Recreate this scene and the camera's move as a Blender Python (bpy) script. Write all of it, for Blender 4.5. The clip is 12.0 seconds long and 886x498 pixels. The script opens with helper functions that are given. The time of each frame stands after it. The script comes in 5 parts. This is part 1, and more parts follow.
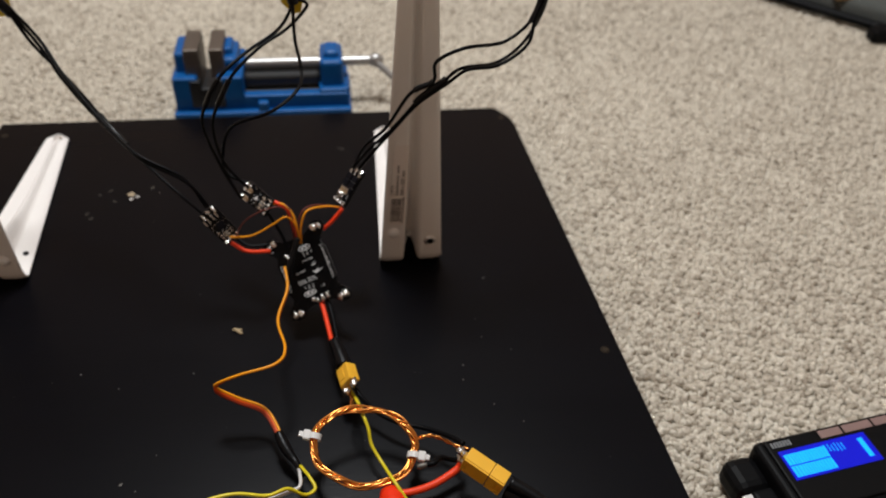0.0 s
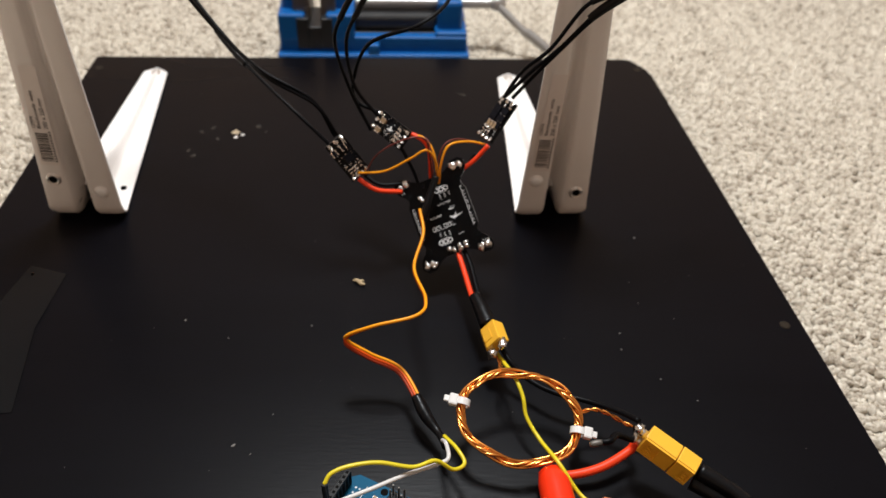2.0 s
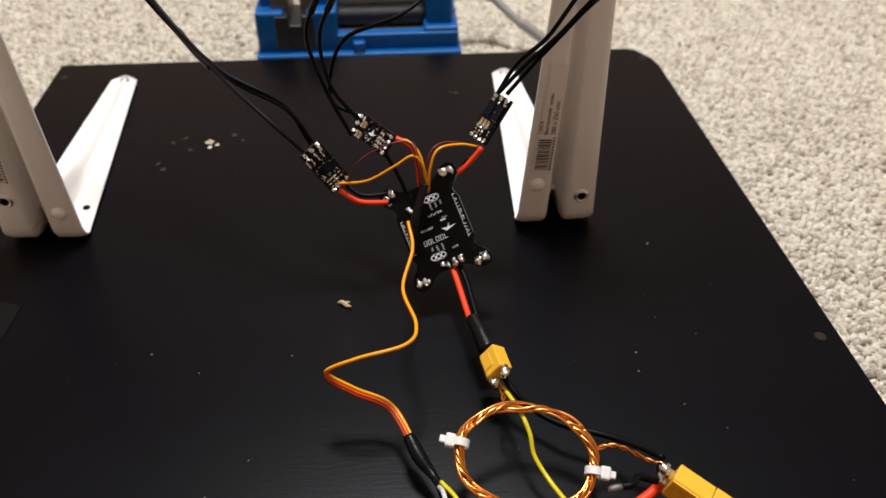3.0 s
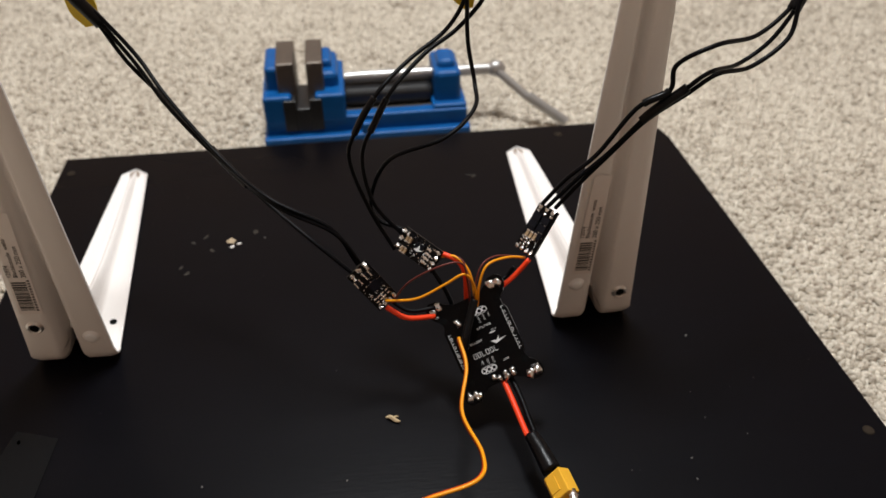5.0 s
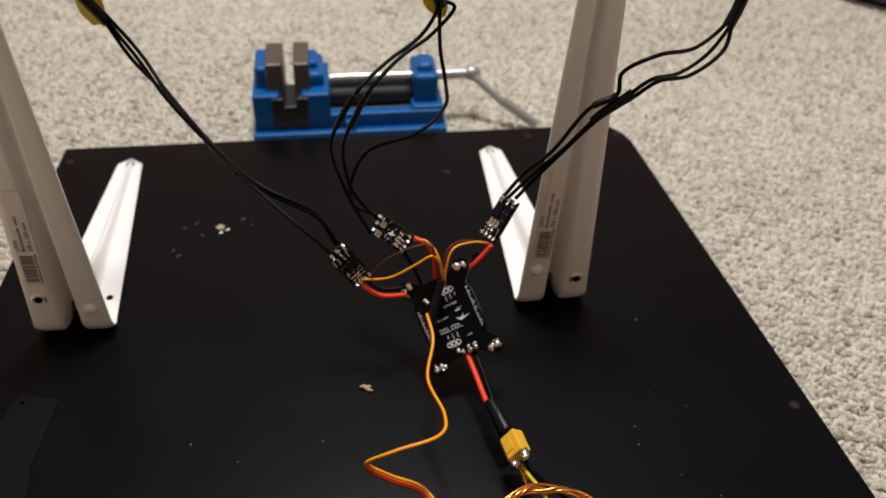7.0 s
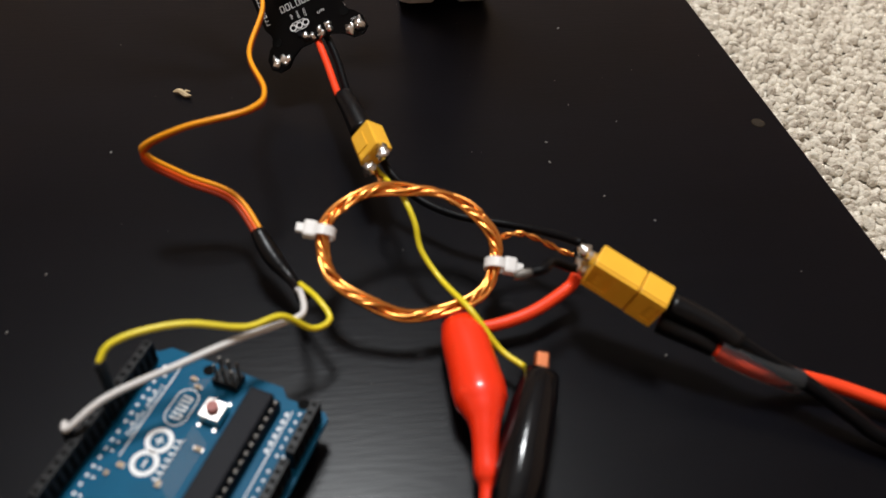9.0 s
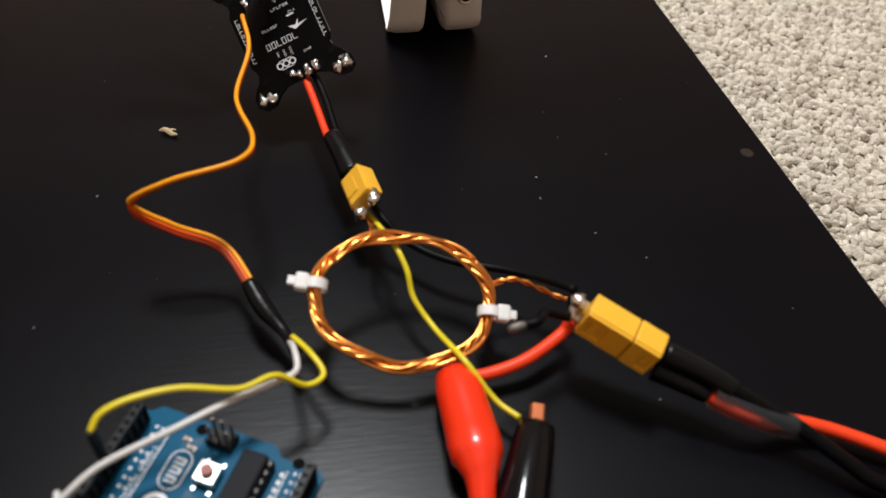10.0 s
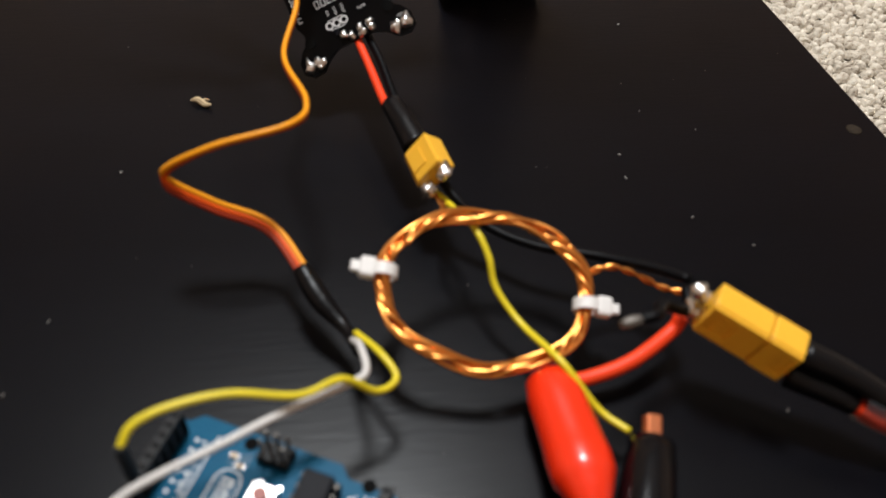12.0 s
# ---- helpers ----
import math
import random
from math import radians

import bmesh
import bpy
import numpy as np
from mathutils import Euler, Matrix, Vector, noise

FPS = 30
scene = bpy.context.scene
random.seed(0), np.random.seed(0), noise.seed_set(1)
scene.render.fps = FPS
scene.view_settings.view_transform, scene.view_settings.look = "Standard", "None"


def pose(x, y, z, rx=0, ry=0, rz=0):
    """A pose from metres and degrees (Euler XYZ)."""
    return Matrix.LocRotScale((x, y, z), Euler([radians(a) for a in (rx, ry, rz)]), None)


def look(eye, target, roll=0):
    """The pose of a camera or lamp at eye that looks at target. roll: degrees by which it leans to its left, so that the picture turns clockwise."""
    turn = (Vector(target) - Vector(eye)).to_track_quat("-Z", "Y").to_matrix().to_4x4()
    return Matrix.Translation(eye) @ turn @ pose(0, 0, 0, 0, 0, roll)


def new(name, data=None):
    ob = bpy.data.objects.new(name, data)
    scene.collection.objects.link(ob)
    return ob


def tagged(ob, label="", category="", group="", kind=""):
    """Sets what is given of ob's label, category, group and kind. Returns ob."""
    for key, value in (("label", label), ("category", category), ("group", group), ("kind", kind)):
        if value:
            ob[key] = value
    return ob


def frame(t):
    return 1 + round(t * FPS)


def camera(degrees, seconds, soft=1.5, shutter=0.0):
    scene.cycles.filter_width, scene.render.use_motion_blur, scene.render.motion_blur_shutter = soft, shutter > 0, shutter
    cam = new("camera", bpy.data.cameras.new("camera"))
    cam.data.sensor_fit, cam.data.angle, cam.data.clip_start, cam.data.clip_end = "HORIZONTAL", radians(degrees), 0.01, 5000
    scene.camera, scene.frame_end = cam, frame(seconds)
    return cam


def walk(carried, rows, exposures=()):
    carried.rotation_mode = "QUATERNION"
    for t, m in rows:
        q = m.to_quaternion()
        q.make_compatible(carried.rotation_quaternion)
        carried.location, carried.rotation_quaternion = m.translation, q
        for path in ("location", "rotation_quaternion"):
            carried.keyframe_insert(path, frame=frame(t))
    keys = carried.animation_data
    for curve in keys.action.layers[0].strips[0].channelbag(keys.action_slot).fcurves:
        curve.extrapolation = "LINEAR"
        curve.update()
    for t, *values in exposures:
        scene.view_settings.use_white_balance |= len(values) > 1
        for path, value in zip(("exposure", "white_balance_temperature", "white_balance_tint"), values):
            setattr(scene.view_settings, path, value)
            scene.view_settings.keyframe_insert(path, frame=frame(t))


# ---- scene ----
cam = camera(57.0, 12.0)
cam.data.dof.use_dof = True
cam.data.dof.focus_distance = 0.34
cam.data.dof.aperture_fstop = 10.5
PATH = [
    (0, (0.105, 0.281, 0.377), (0.285, 1.774, -0.942), 2.7),
    (0.5, (0.088, 0.298, 0.318), (0.206, 1.769, -1.032), 3.1),
    (1, (0.07, 0.304, 0.301), (0.139, 1.774, -1.054), 3.5),
    (1.5, (0.057, 0.312, 0.306), (0.122, 1.794, -1.035), 3.1),
    (2, (0.053, 0.316, 0.311), (0.119, 1.809, -1.019), 2.5),
    (2.5, (0.06, 0.317, 0.306), (0.115, 1.818, -1.014), 1.5),
    (2.7, (0.062, 0.33, 0.292), (0.11, 1.823, -1.038), -0.0),
    (4.3, (0.04, 0.401, 0.283), (0.177, 1.888, -1.047), 3.5),
    (4.5, (0.036, 0.403, 0.297), (0.193, 1.902, -1.017), 3.8),
    (5, (0.023, 0.389, 0.32), (0.167, 1.9, -0.982), 0.0),
    (5.5, (0.011, 0.394, 0.329), (0.129, 1.926, -0.951), 0.5),
    (6, (0.021, 0.386, 0.331), (0.169, 1.917, -0.948), 1.1),
    (6.5, (0.021, 0.376, 0.339), (0.186, 1.906, -0.938), 1.8),
    (7, (0.026, 0.351, 0.338), (0.21, 1.868, -0.952), 2.1),
    (7.5, (0.039, 0.307, 0.325), (0.21, 1.783, -1.013), 1.2),
    (7.7, (0.052, 0.306, 0.309), (0.276, 1.754, -1.052), 1.5),
    (9.3, (0.076, 0.39, 0.196), (0.346, 1.688, -1.301), 5.9),
    (9.5, (0.075, 0.396, 0.196), (0.336, 1.695, -1.302), 5.5),
    (10, (0.075, 0.386, 0.212), (0.38, 1.676, -1.285), 6.1),
    (10.5, (0.05, 0.362, 0.237), (0.365, 1.662, -1.25), 7.8),
    (11, (0.061, 0.359, 0.258), (0.388, 1.699, -1.19), 6.5),
    (11.5, (0.046, 0.36, 0.241), (0.339, 1.679, -1.234), 6.7),
    (12, (0.06, 0.409, 0.178), (0.348, 1.712, -1.312), 5.7),
]
walk(cam, [(t, look(eye, target, roll)) for t, eye, target, roll in PATH],
     exposures=[(0.0, -0.4), (0.5, -0.3), (1.0, -0.08), (2.5, 0.16), (4.3, 0.0), (5.5, -0.22), (6.5, -0.26), (7.5, -0.13), (9.5, 0.06), (10.5, 0.06), (12.0, 0.1)])

# ---- light and room ----
FLOOR = -0.018
CEIL = 2.35
world = bpy.data.worlds.new("room_air")
scene.world = world
world.use_nodes = True
world.node_tree.nodes["Background"].inputs[0].default_value = (1.0, 0.9, 0.78, 1)
world.node_tree.nodes["Background"].inputs[1].default_value = 0.0
LAMP_POWER = 70.0
LAMP_AT = (0.05, 0.90, 1.25)
lamp_data = bpy.data.lights.new("pendant_bulb", "POINT")
lamp_data.shadow_soft_size, lamp_data.energy = 0.13, LAMP_POWER
lamp_data.color = (0.95, 0.98, 1.0)
lamp_ob = new("pendant_bulb", lamp_data)
lamp_ob.matrix_world = look(LAMP_AT, (LAMP_AT[0], LAMP_AT[1], 0.0))


# ---- materials ----
def mat(name, color, rough=0.5, metal=0.0, vary=0.12, scale=60.0, bump=0.0, bscale=300.0, stretch=(1, 1, 1), second=None,
        mixscale=8.0, coat=0.0, emit=0.0, spec=0.5, alpha_glass=0.0, island=0.0):
    m = bpy.data.materials.new(name)
    m.use_nodes = True
    nt = m.node_tree
    b = nt.nodes["Principled BSDF"]
    b.inputs["Roughness"].default_value, b.inputs["Metallic"].default_value = rough, metal
    b.inputs["Specular IOR Level"].default_value = spec
    b.inputs["Coat Weight"].default_value = coat
    co = nt.nodes.new("ShaderNodeTexCoord")
    mp = nt.nodes.new("ShaderNodeMapping")
    mp.inputs["Scale"].default_value = stretch
    nt.links.new(co.outputs["Object"], mp.inputs["Vector"])
    n1 = nt.nodes.new("ShaderNodeTexNoise")
    n1.inputs["Scale"].default_value, n1.inputs["Detail"].default_value = scale, 5
    n2 = nt.nodes.new("ShaderNodeTexNoise")
    n2.inputs["Scale"].default_value, n2.inputs["Detail"].default_value = mixscale, 3
    for n in (n1, n2):
        nt.links.new(mp.outputs[0], n.inputs["Vector"])
    lo = [max(0, c * (1 - vary)) for c in color]
    hi = [min(1, c * (1 + vary)) for c in (second or color)]
    mix = nt.nodes.new("ShaderNodeMix")
    mix.data_type = "RGBA"
    mix.inputs[6].default_value, mix.inputs[7].default_value = (*lo, 1), (*hi, 1)
    add = nt.nodes.new("ShaderNodeMath")
    add.operation = "MULTIPLY_ADD"
    add.inputs[1].default_value = 0.6
    nt.links.new(n1.outputs["Fac"], add.inputs[0])
    sub = nt.nodes.new("ShaderNodeMath")
    sub.operation = "MULTIPLY"
    sub.inputs[1].default_value = 0.4
    nt.links.new(n2.outputs["Fac"], sub.inputs[0])
    nt.links.new(sub.outputs[0], add.inputs[2])
    fac = add.outputs[0]
    if island:
        geo = nt.nodes.new("ShaderNodeNewGeometry")
        isl = nt.nodes.new("ShaderNodeMix")
        isl.inputs[0].default_value = island
        nt.links.new(add.outputs[0], isl.inputs[2])
        pw = nt.nodes.new("ShaderNodeMath")
        pw.operation = "POWER"
        pw.inputs[1].default_value = 0.3
        nt.links.new(geo.outputs["Random Per Island"], pw.inputs[0])
        nt.links.new(pw.outputs[0], isl.inputs[3])
        fac = isl.outputs[0]
    nt.links.new(fac, mix.inputs[0])
    nt.links.new(mix.outputs[2], b.inputs["Base Color"])
    rr = nt.nodes.new("ShaderNodeMapRange")
    rr.inputs[3].default_value, rr.inputs[4].default_value = max(0.02, rough - 0.06), min(1, rough + 0.08)
    nt.links.new(n2.outputs["Fac"], rr.inputs[0])
    nt.links.new(rr.outputs[0], b.inputs["Roughness"])
    if bump:
        n3 = nt.nodes.new("ShaderNodeTexNoise")
        n3.inputs["Scale"].default_value, n3.inputs["Detail"].default_value = bscale, 6
        nt.links.new(mp.outputs[0], n3.inputs["Vector"])
        bp = nt.nodes.new("ShaderNodeBump")
        bp.inputs["Strength"].default_value, bp.inputs["Distance"].default_value = bump, 0.001
        nt.links.new(n3.outputs["Fac"], bp.inputs["Height"])
        nt.links.new(bp.outputs[0], b.inputs["Normal"])
    if emit:
        nt.links.new(mix.outputs[2], b.inputs["Emission Color"])
        b.inputs["Emission Strength"].default_value = emit
    if alpha_glass:
        b.inputs["Transmission Weight"].default_value = alpha_glass
        b.inputs["IOR"].default_value = 1.25
    return m


M_BOARD = mat("black_brown_foil", (0.0011, 0.0011, 0.0021), 0.29, second=(0.0022, 0.0022, 0.0037), vary=0.25, scale=90, mixscale=7,
              stretch=(0.22, 1.4, 1.4), bump=0.045, bscale=480, spec=0.12)
M_CHIP = mat("raw_chipboard", (0.42, 0.33, 0.22), 0.9, vary=0.4, scale=500)
M_PLUG = mat("brown_cap", (0.028, 0.021, 0.015), 0.8, vary=0.4, scale=400, spec=0.08)
M_WHITE = mat("white_powder_coat", (0.84, 0.80, 0.77), 0.42, vary=0.04, scale=40, bump=0.05, bscale=900)
M_EYELET = mat("bare_eyelet", (0.72, 0.70, 0.68), 0.35, 0.8, vary=0.1)
M_RIVET = mat("bright_rivet", (0.93, 0.92, 0.91), 0.22, vary=0.02, coat=0.4)
M_LABEL = mat("paper_label", (0.82, 0.755, 0.715), 0.6, vary=0.05, scale=90)
M_PRINT = mat("black_print", (0.03, 0.028, 0.028), 0.6)
M_HOLE = mat("dark_hole", (0.003, 0.003, 0.003), 0.9, spec=0.1)
M_SCREW = mat("zinc_screw", (0.78, 0.76, 0.72), 0.3, 1.0, vary=0.1)
M_WALL = mat("wall_paint", (0.58, 0.44, 0.34), 0.8, vary=0.03, scale=3)
M_CEIL = mat("ceiling_paint", (0.62, 0.61, 0.60), 0.9, vary=0.02, scale=3)


def wool():
    """Flecked wool yarn: cream and beige with small brown flecks, a shade of its own for each loop."""
    m = bpy.data.materials.new("berber_wool")
    m.use_nodes = True
    nt = m.node_tree
    b = nt.nodes["Principled BSDF"]
    b.inputs["Roughness"].default_value, b.inputs["Specular IOR Level"].default_value = 0.95, 0.08
    co = nt.nodes.new("ShaderNodeTexCoord")
    mp = nt.nodes.new("ShaderNodeMapping")
    mp.inputs["Scale"].default_value = (0.65, 1.15, 1.0)
    nt.links.new(co.outputs["Object"], mp.inputs["Vector"])
    fac = None
    for scale, detail, gain in ((320, 4, 0.85), (42, 3, 0.18), (5, 2, 0.12)):
        n = nt.nodes.new("ShaderNodeTexNoise")
        n.inputs["Scale"].default_value, n.inputs["Detail"].default_value, n.inputs["Roughness"].default_value = scale, detail, 0.65
        nt.links.new(mp.outputs[0], n.inputs["Vector"])
        k = nt.nodes.new("ShaderNodeMath")
        k.operation = "MULTIPLY_ADD"
        k.inputs[1].default_value, k.inputs[2].default_value = gain, 0.5 - 0.5 * gain - (0.5 if fac else 0.0)
        nt.links.new(n.outputs["Fac"], k.inputs[0])
        if fac:
            a = nt.nodes.new("ShaderNodeMath")
            nt.links.new(fac, a.inputs[0])
            nt.links.new(k.outputs[0], a.inputs[1])
            fac = a.outputs[0]
        else:
            fac, fine = k.outputs[0], n.outputs["Fac"]
    geo = nt.nodes.new("ShaderNodeNewGeometry")
    k = nt.nodes.new("ShaderNodeMath")
    k.operation = "MULTIPLY_ADD"
    k.inputs[1].default_value, k.inputs[2].default_value = 0.22, -0.11
    nt.links.new(geo.outputs["Random Per Island"], k.inputs[0])
    a = nt.nodes.new("ShaderNodeMath")
    nt.links.new(fac, a.inputs[0])
    nt.links.new(k.outputs[0], a.inputs[1])
    ramp = nt.nodes.new("ShaderNodeValToRGB")
    e = ramp.color_ramp.elements
    e[0].position, e[0].color = 0.25, (0.17, 0.13, 0.095, 1)
    e[1].position, e[1].color = 0.64, (0.735, 0.67, 0.565, 1)
    for at, c in ((0.35, (0.40, 0.34, 0.27, 1)), (0.44, (0.555, 0.488, 0.40, 1))):
        e.new(at).color = c
    nt.links.new(a.outputs[0], ramp.inputs[0])
    nt.links.new(ramp.outputs[0], b.inputs["Base Color"])
    bp = nt.nodes.new("ShaderNodeBump")
    bp.inputs["Strength"].default_value, bp.inputs["Distance"].default_value = 0.9, 0.0018
    nt.links.new(fine, bp.inputs["Height"])
    nt.links.new(bp.outputs[0], b.inputs["Normal"])
    return m


M_CARPET = wool()
M_BLUE = mat("blue_hammer_paint", (0.002, 0.070, 0.25), 0.42, second=(0.003, 0.100, 0.33), vary=0.15, scale=120, bump=0.15, bscale=500, spec=0.25)
M_STEEL = mat("dark_steel", (0.16, 0.135, 0.115), 0.45, 0.75, vary=0.25, scale=200)
M_GREY = mat("machined_iron", (0.15, 0.135, 0.12), 0.5, 0.6, vary=0.2, scale=150)
M_CHROME = mat("satin_chrome_steel", (0.46, 0.45, 0.44), 0.42, 0.8, vary=0.12)
M_BLKIRON = mat("black_slide", (0.015, 0.015, 0.016), 0.4, vary=0.2)
M_WIRE = mat("black_silicone", (0.0018, 0.0018, 0.0025), 0.42, vary=0.25, scale=300, spec=0.10, bump=0.15, bscale=700)
M_HEAT = mat("heat_shrink", (0.0020, 0.0020, 0.0028), 0.33, vary=0.3, scale=200, bump=0.25, bscale=250, spec=0.22)
M_RED = mat("red_silicone", (0.86, 0.055, 0.012), 0.42, vary=0.1, scale=200, spec=0.28)
M_ORANGE = mat("orange_insulation", (0.86, 0.32, 0.008), 0.4, vary=0.1, scale=200, spec=0.3)
M_REDTHIN = mat("scarlet_insulation", (0.82, 0.10, 0.007), 0.4, vary=0.1, scale=200, spec=0.3)
M_BROWN = mat("maroon_insulation", (0.13, 0.028, 0.022), 0.4, vary=0.15, scale=200, spec=0.25)
M_YELLOW = mat("yellow_insulation", (0.70, 0.56, 0.015), 0.4, vary=0.08, scale=200)
M_WHITEW = mat("white_insulation", (0.62, 0.60, 0.58), 0.45, vary=0.05, scale=200)
M_XT = mat("amber_nylon", (0.84, 0.44, 0.030), 0.36, vary=0.08, scale=90, coat=0.1)
M_COPPER = mat("enamelled_copper", (0.83, 0.33, 0.08), 0.24, 1.0, vary=0.15, scale=300)
M_BARECU = mat("bare_copper", (0.60, 0.20, 0.09), 0.42, 1.0, vary=0.2, scale=500)
M_NYLON = mat("milky_nylon", (0.72, 0.70, 0.68), 0.4, vary=0.06, scale=100)
M_CLIPRED = mat("red_vinyl", (0.84, 0.030, 0.005), 0.25, vary=0.06, scale=60, coat=0.2)
M_CLIPBLK = mat("black_vinyl", (0.0022, 0.0022, 0.0032), 0.13, vary=0.1, scale=60, spec=0.3)
M_PCB = mat("black_solder_mask", (0.0018, 0.0018, 0.0022), 0.30, vary=0.2, scale=300, spec=0.12)
M_SILK = mat("white_silkscreen", (0.72, 0.72, 0.72), 0.6, vary=0.03)
M_TIN = mat("solder", (0.80, 0.79, 0.77), 0.26, 1.0, vary=0.15, scale=600)
M_CAP = mat("tan_capacitor", (0.33, 0.22, 0.12), 0.5, vary=0.2, scale=500)
M_CHIPBLK = mat("chip_epoxy", (0.006, 0.006, 0.0085), 0.5, vary=0.15, scale=400, spec=0.08)
M_UNO = mat("blue_solder_mask", (0.0008, 0.062, 0.130), 0.42, second=(0.001, 0.086, 0.168), vary=0.1, scale=150, spec=0.07)
M_TRACE = mat("blue_trace", (0.0006, 0.020, 0.048), 0.4, vary=0.1)
M_HEADER = mat("black_header_plastic", (0.006, 0.006, 0.0065), 0.45, vary=0.2, scale=300, spec=0.18)
M_BUTTON = mat("salmon_button", (0.27, 0.065, 0.05), 0.5, vary=0.08)
M_TAPE = mat("yellow_tape", (0.66, 0.46, 0.010), 0.4, vary=0.07, scale=60)
M_CLEAR = mat("clear_shrink", (0.26, 0.27, 0.29), 0.22, alpha_glass=0.92, vary=0.03)
M_METER = mat("black_abs", (0.0035, 0.0035, 0.004), 0.5, vary=0.15, scale=200, spec=0.1)
M_LCD = mat("lit_blue_screen", (0.0, 0.003, 0.40), 0.3, emit=0.95, vary=0.05)
M_LCDTXT = mat("lit_screen_segments", (0.004, 0.36, 0.90), 0.3, emit=0.95, vary=0.1, scale=400)
M_STICK = mat("pinkish_legend", (0.24, 0.15, 0.135), 0.6, vary=0.2, scale=200)
M_BAG = mat("grey_fabric", (0.07, 0.075, 0.07), 0.85, vary=0.25, scale=200, bump=0.3)
M_TAN = mat("tan_wood", (0.45, 0.30, 0.13), 0.6, vary=0.2, scale=120)
M_LAMP = mat("lamp_metal", (0.6, 0.6, 0.58), 0.4, 0.6)


# ---- helpers for building ----
STUFF = ("bar_code", "digits", "white_print", "solder", "scuff", "segment", "legend", "chip_lead", "pins", "pin_tails", "gouge", "emblem", "name_plate", "solder_joint", "socket_face", "trace_layer", "mounting_hole", "solder_pad")


def part(name, bm, material, parent=None, label="", smooth=False):
    me = bpy.data.meshes.new(name)
    bmesh.ops.recalc_face_normals(bm, faces=bm.faces)
    bm.to_mesh(me)
    bm.free()
    me.materials.append(material)
    if smooth:
        me.shade_smooth()
    ob = new(name, me)
    if parent:
        ob.parent = parent
    if label:
        ob["label"] = label
    if name in STUFF:
        ob["kind"] = "stuff"
    return ob


def box(bm, lo, hi, bevel=0.0, seg=2, m=None):
    mtx = Matrix.Translation([(a + b) / 2 for a, b in zip(lo, hi)]) @ Matrix.Diagonal([b - a for a, b in zip(lo, hi)] + [1])
    r = bmesh.ops.create_cube(bm, size=1.0, matrix=mtx)
    vs = r["verts"]
    if bevel:
        es = list({e for v in vs for e in v.link_edges})
        out = bmesh.ops.bevel(bm, geom=es, offset=bevel, segments=seg, affect="EDGES", profile=0.5)
        vs = [v for v in out["verts"]]
    if m is not None:
        bmesh.ops.transform(bm, matrix=m, verts=list({v for v in vs}))
    return bm


def boxes(*args, bevel=0.0, seg=2):
    bm = bmesh.new()
    for lo, hi in args:
        box(bm, lo, hi, bevel, seg)
    return bm


def cyl(bm, a, b, r1, r2=None, seg=16, caps=True):
    a, b = Vector(a), Vector(b)
    d = b - a
    m = Matrix.Translation((a + b) / 2) @ d.to_track_quat("Z", "Y").to_matrix().to_4x4()
    bmesh.ops.create_cone(bm, cap_ends=caps, segments=seg, radius1=r1, radius2=r1 if r2 is None else r2, depth=d.length, matrix=m)
    return bm


def blob(bm, c, r, squash=(1, 1, 1), u=10, v=6):
    m = Matrix.Translation(c) @ Matrix.Diagonal((*squash, 1))
    bmesh.ops.create_uvsphere(bm, u_segments=u, v_segments=v, radius=r, matrix=m)
    return bm


def lump(bm, c, r, squash=(1, 1, 1), u=10, v=7):
    """An uneven bead of solder."""
    known = set(bm.verts)
    blob(bm, c, r, squash, u, v)
    for w in bm.verts:
        if w not in known:
            k = noise.noise(w.co * 1100.0) * 0.9 + noise.noise(w.co * 2600.0) * 0.5
            w.co += (w.co - Vector(c)) * k


def spline(pts, n=8):
    """A smooth line through control points."""
    p = [Vector(q) for q in pts]
    p = [2 * p[0] - p[1]] + p + [2 * p[-1] - p[-2]]
    out = []
    for i in range(1, len(p) - 2):
        a, b, c, d = p[i - 1:i + 3]
        for k in range(n):
            t = k / n
            out.append(0.5 * ((2 * b) + (c - a) * t + (2 * a - 5 * b + 4 * c - d) * t * t + (3 * b - a - 3 * c + d) * t ** 3))
    out.append(p[-2])
    return out


def frames(line):
    """Tangent and two normals along a line, carried without twist."""
    res = []
    n = None
    for i, q in enumerate(line):
        t = (line[min(i + 1, len(line) - 1)] - line[max(i - 1, 0)]).normalized()
        if n is None:
            n = t.orthogonal().normalized()
        n = (n - t * n.dot(t)).normalized()
        res.append((q, t, n, t.cross(n)))
    return res


def tube(bm, line, radius, seg=8, closed=False):
    """A round tube; radius is a number or a function of 0..1 along the line."""
    rings = []
    fr = frames(line)
    for i, (q, t, n, b) in enumerate(fr):
        r = radius(i / (len(fr) - 1)) if callable(radius) else radius
        rings.append([bm.verts.new(q + (n * math.cos(a) + b * math.sin(a)) * r) for a in (2 * math.pi * k / seg for k in range(seg))])
    for r0, r1 in zip(rings, rings[1:]):
        for k in range(seg):
            bm.faces.new((r0[k], r0[(k + 1) % seg], r1[(k + 1) % seg], r1[k]))
    if not closed:
        bm.faces.new(list(reversed(rings[0])))
        bm.faces.new(rings[-1])
    return bm


def wire(name, pts, radius, material, parent=None, label="", n=8, seg=8):
    return part(name, tube(bmesh.new(), spline(pts, n), radius, seg), material, parent, label, smooth=True)


def empty(name, m=None):
    ob = new(name)
    ob.empty_display_size = 0.01
    if m is not None:
        ob.matrix_world = m
    return ob


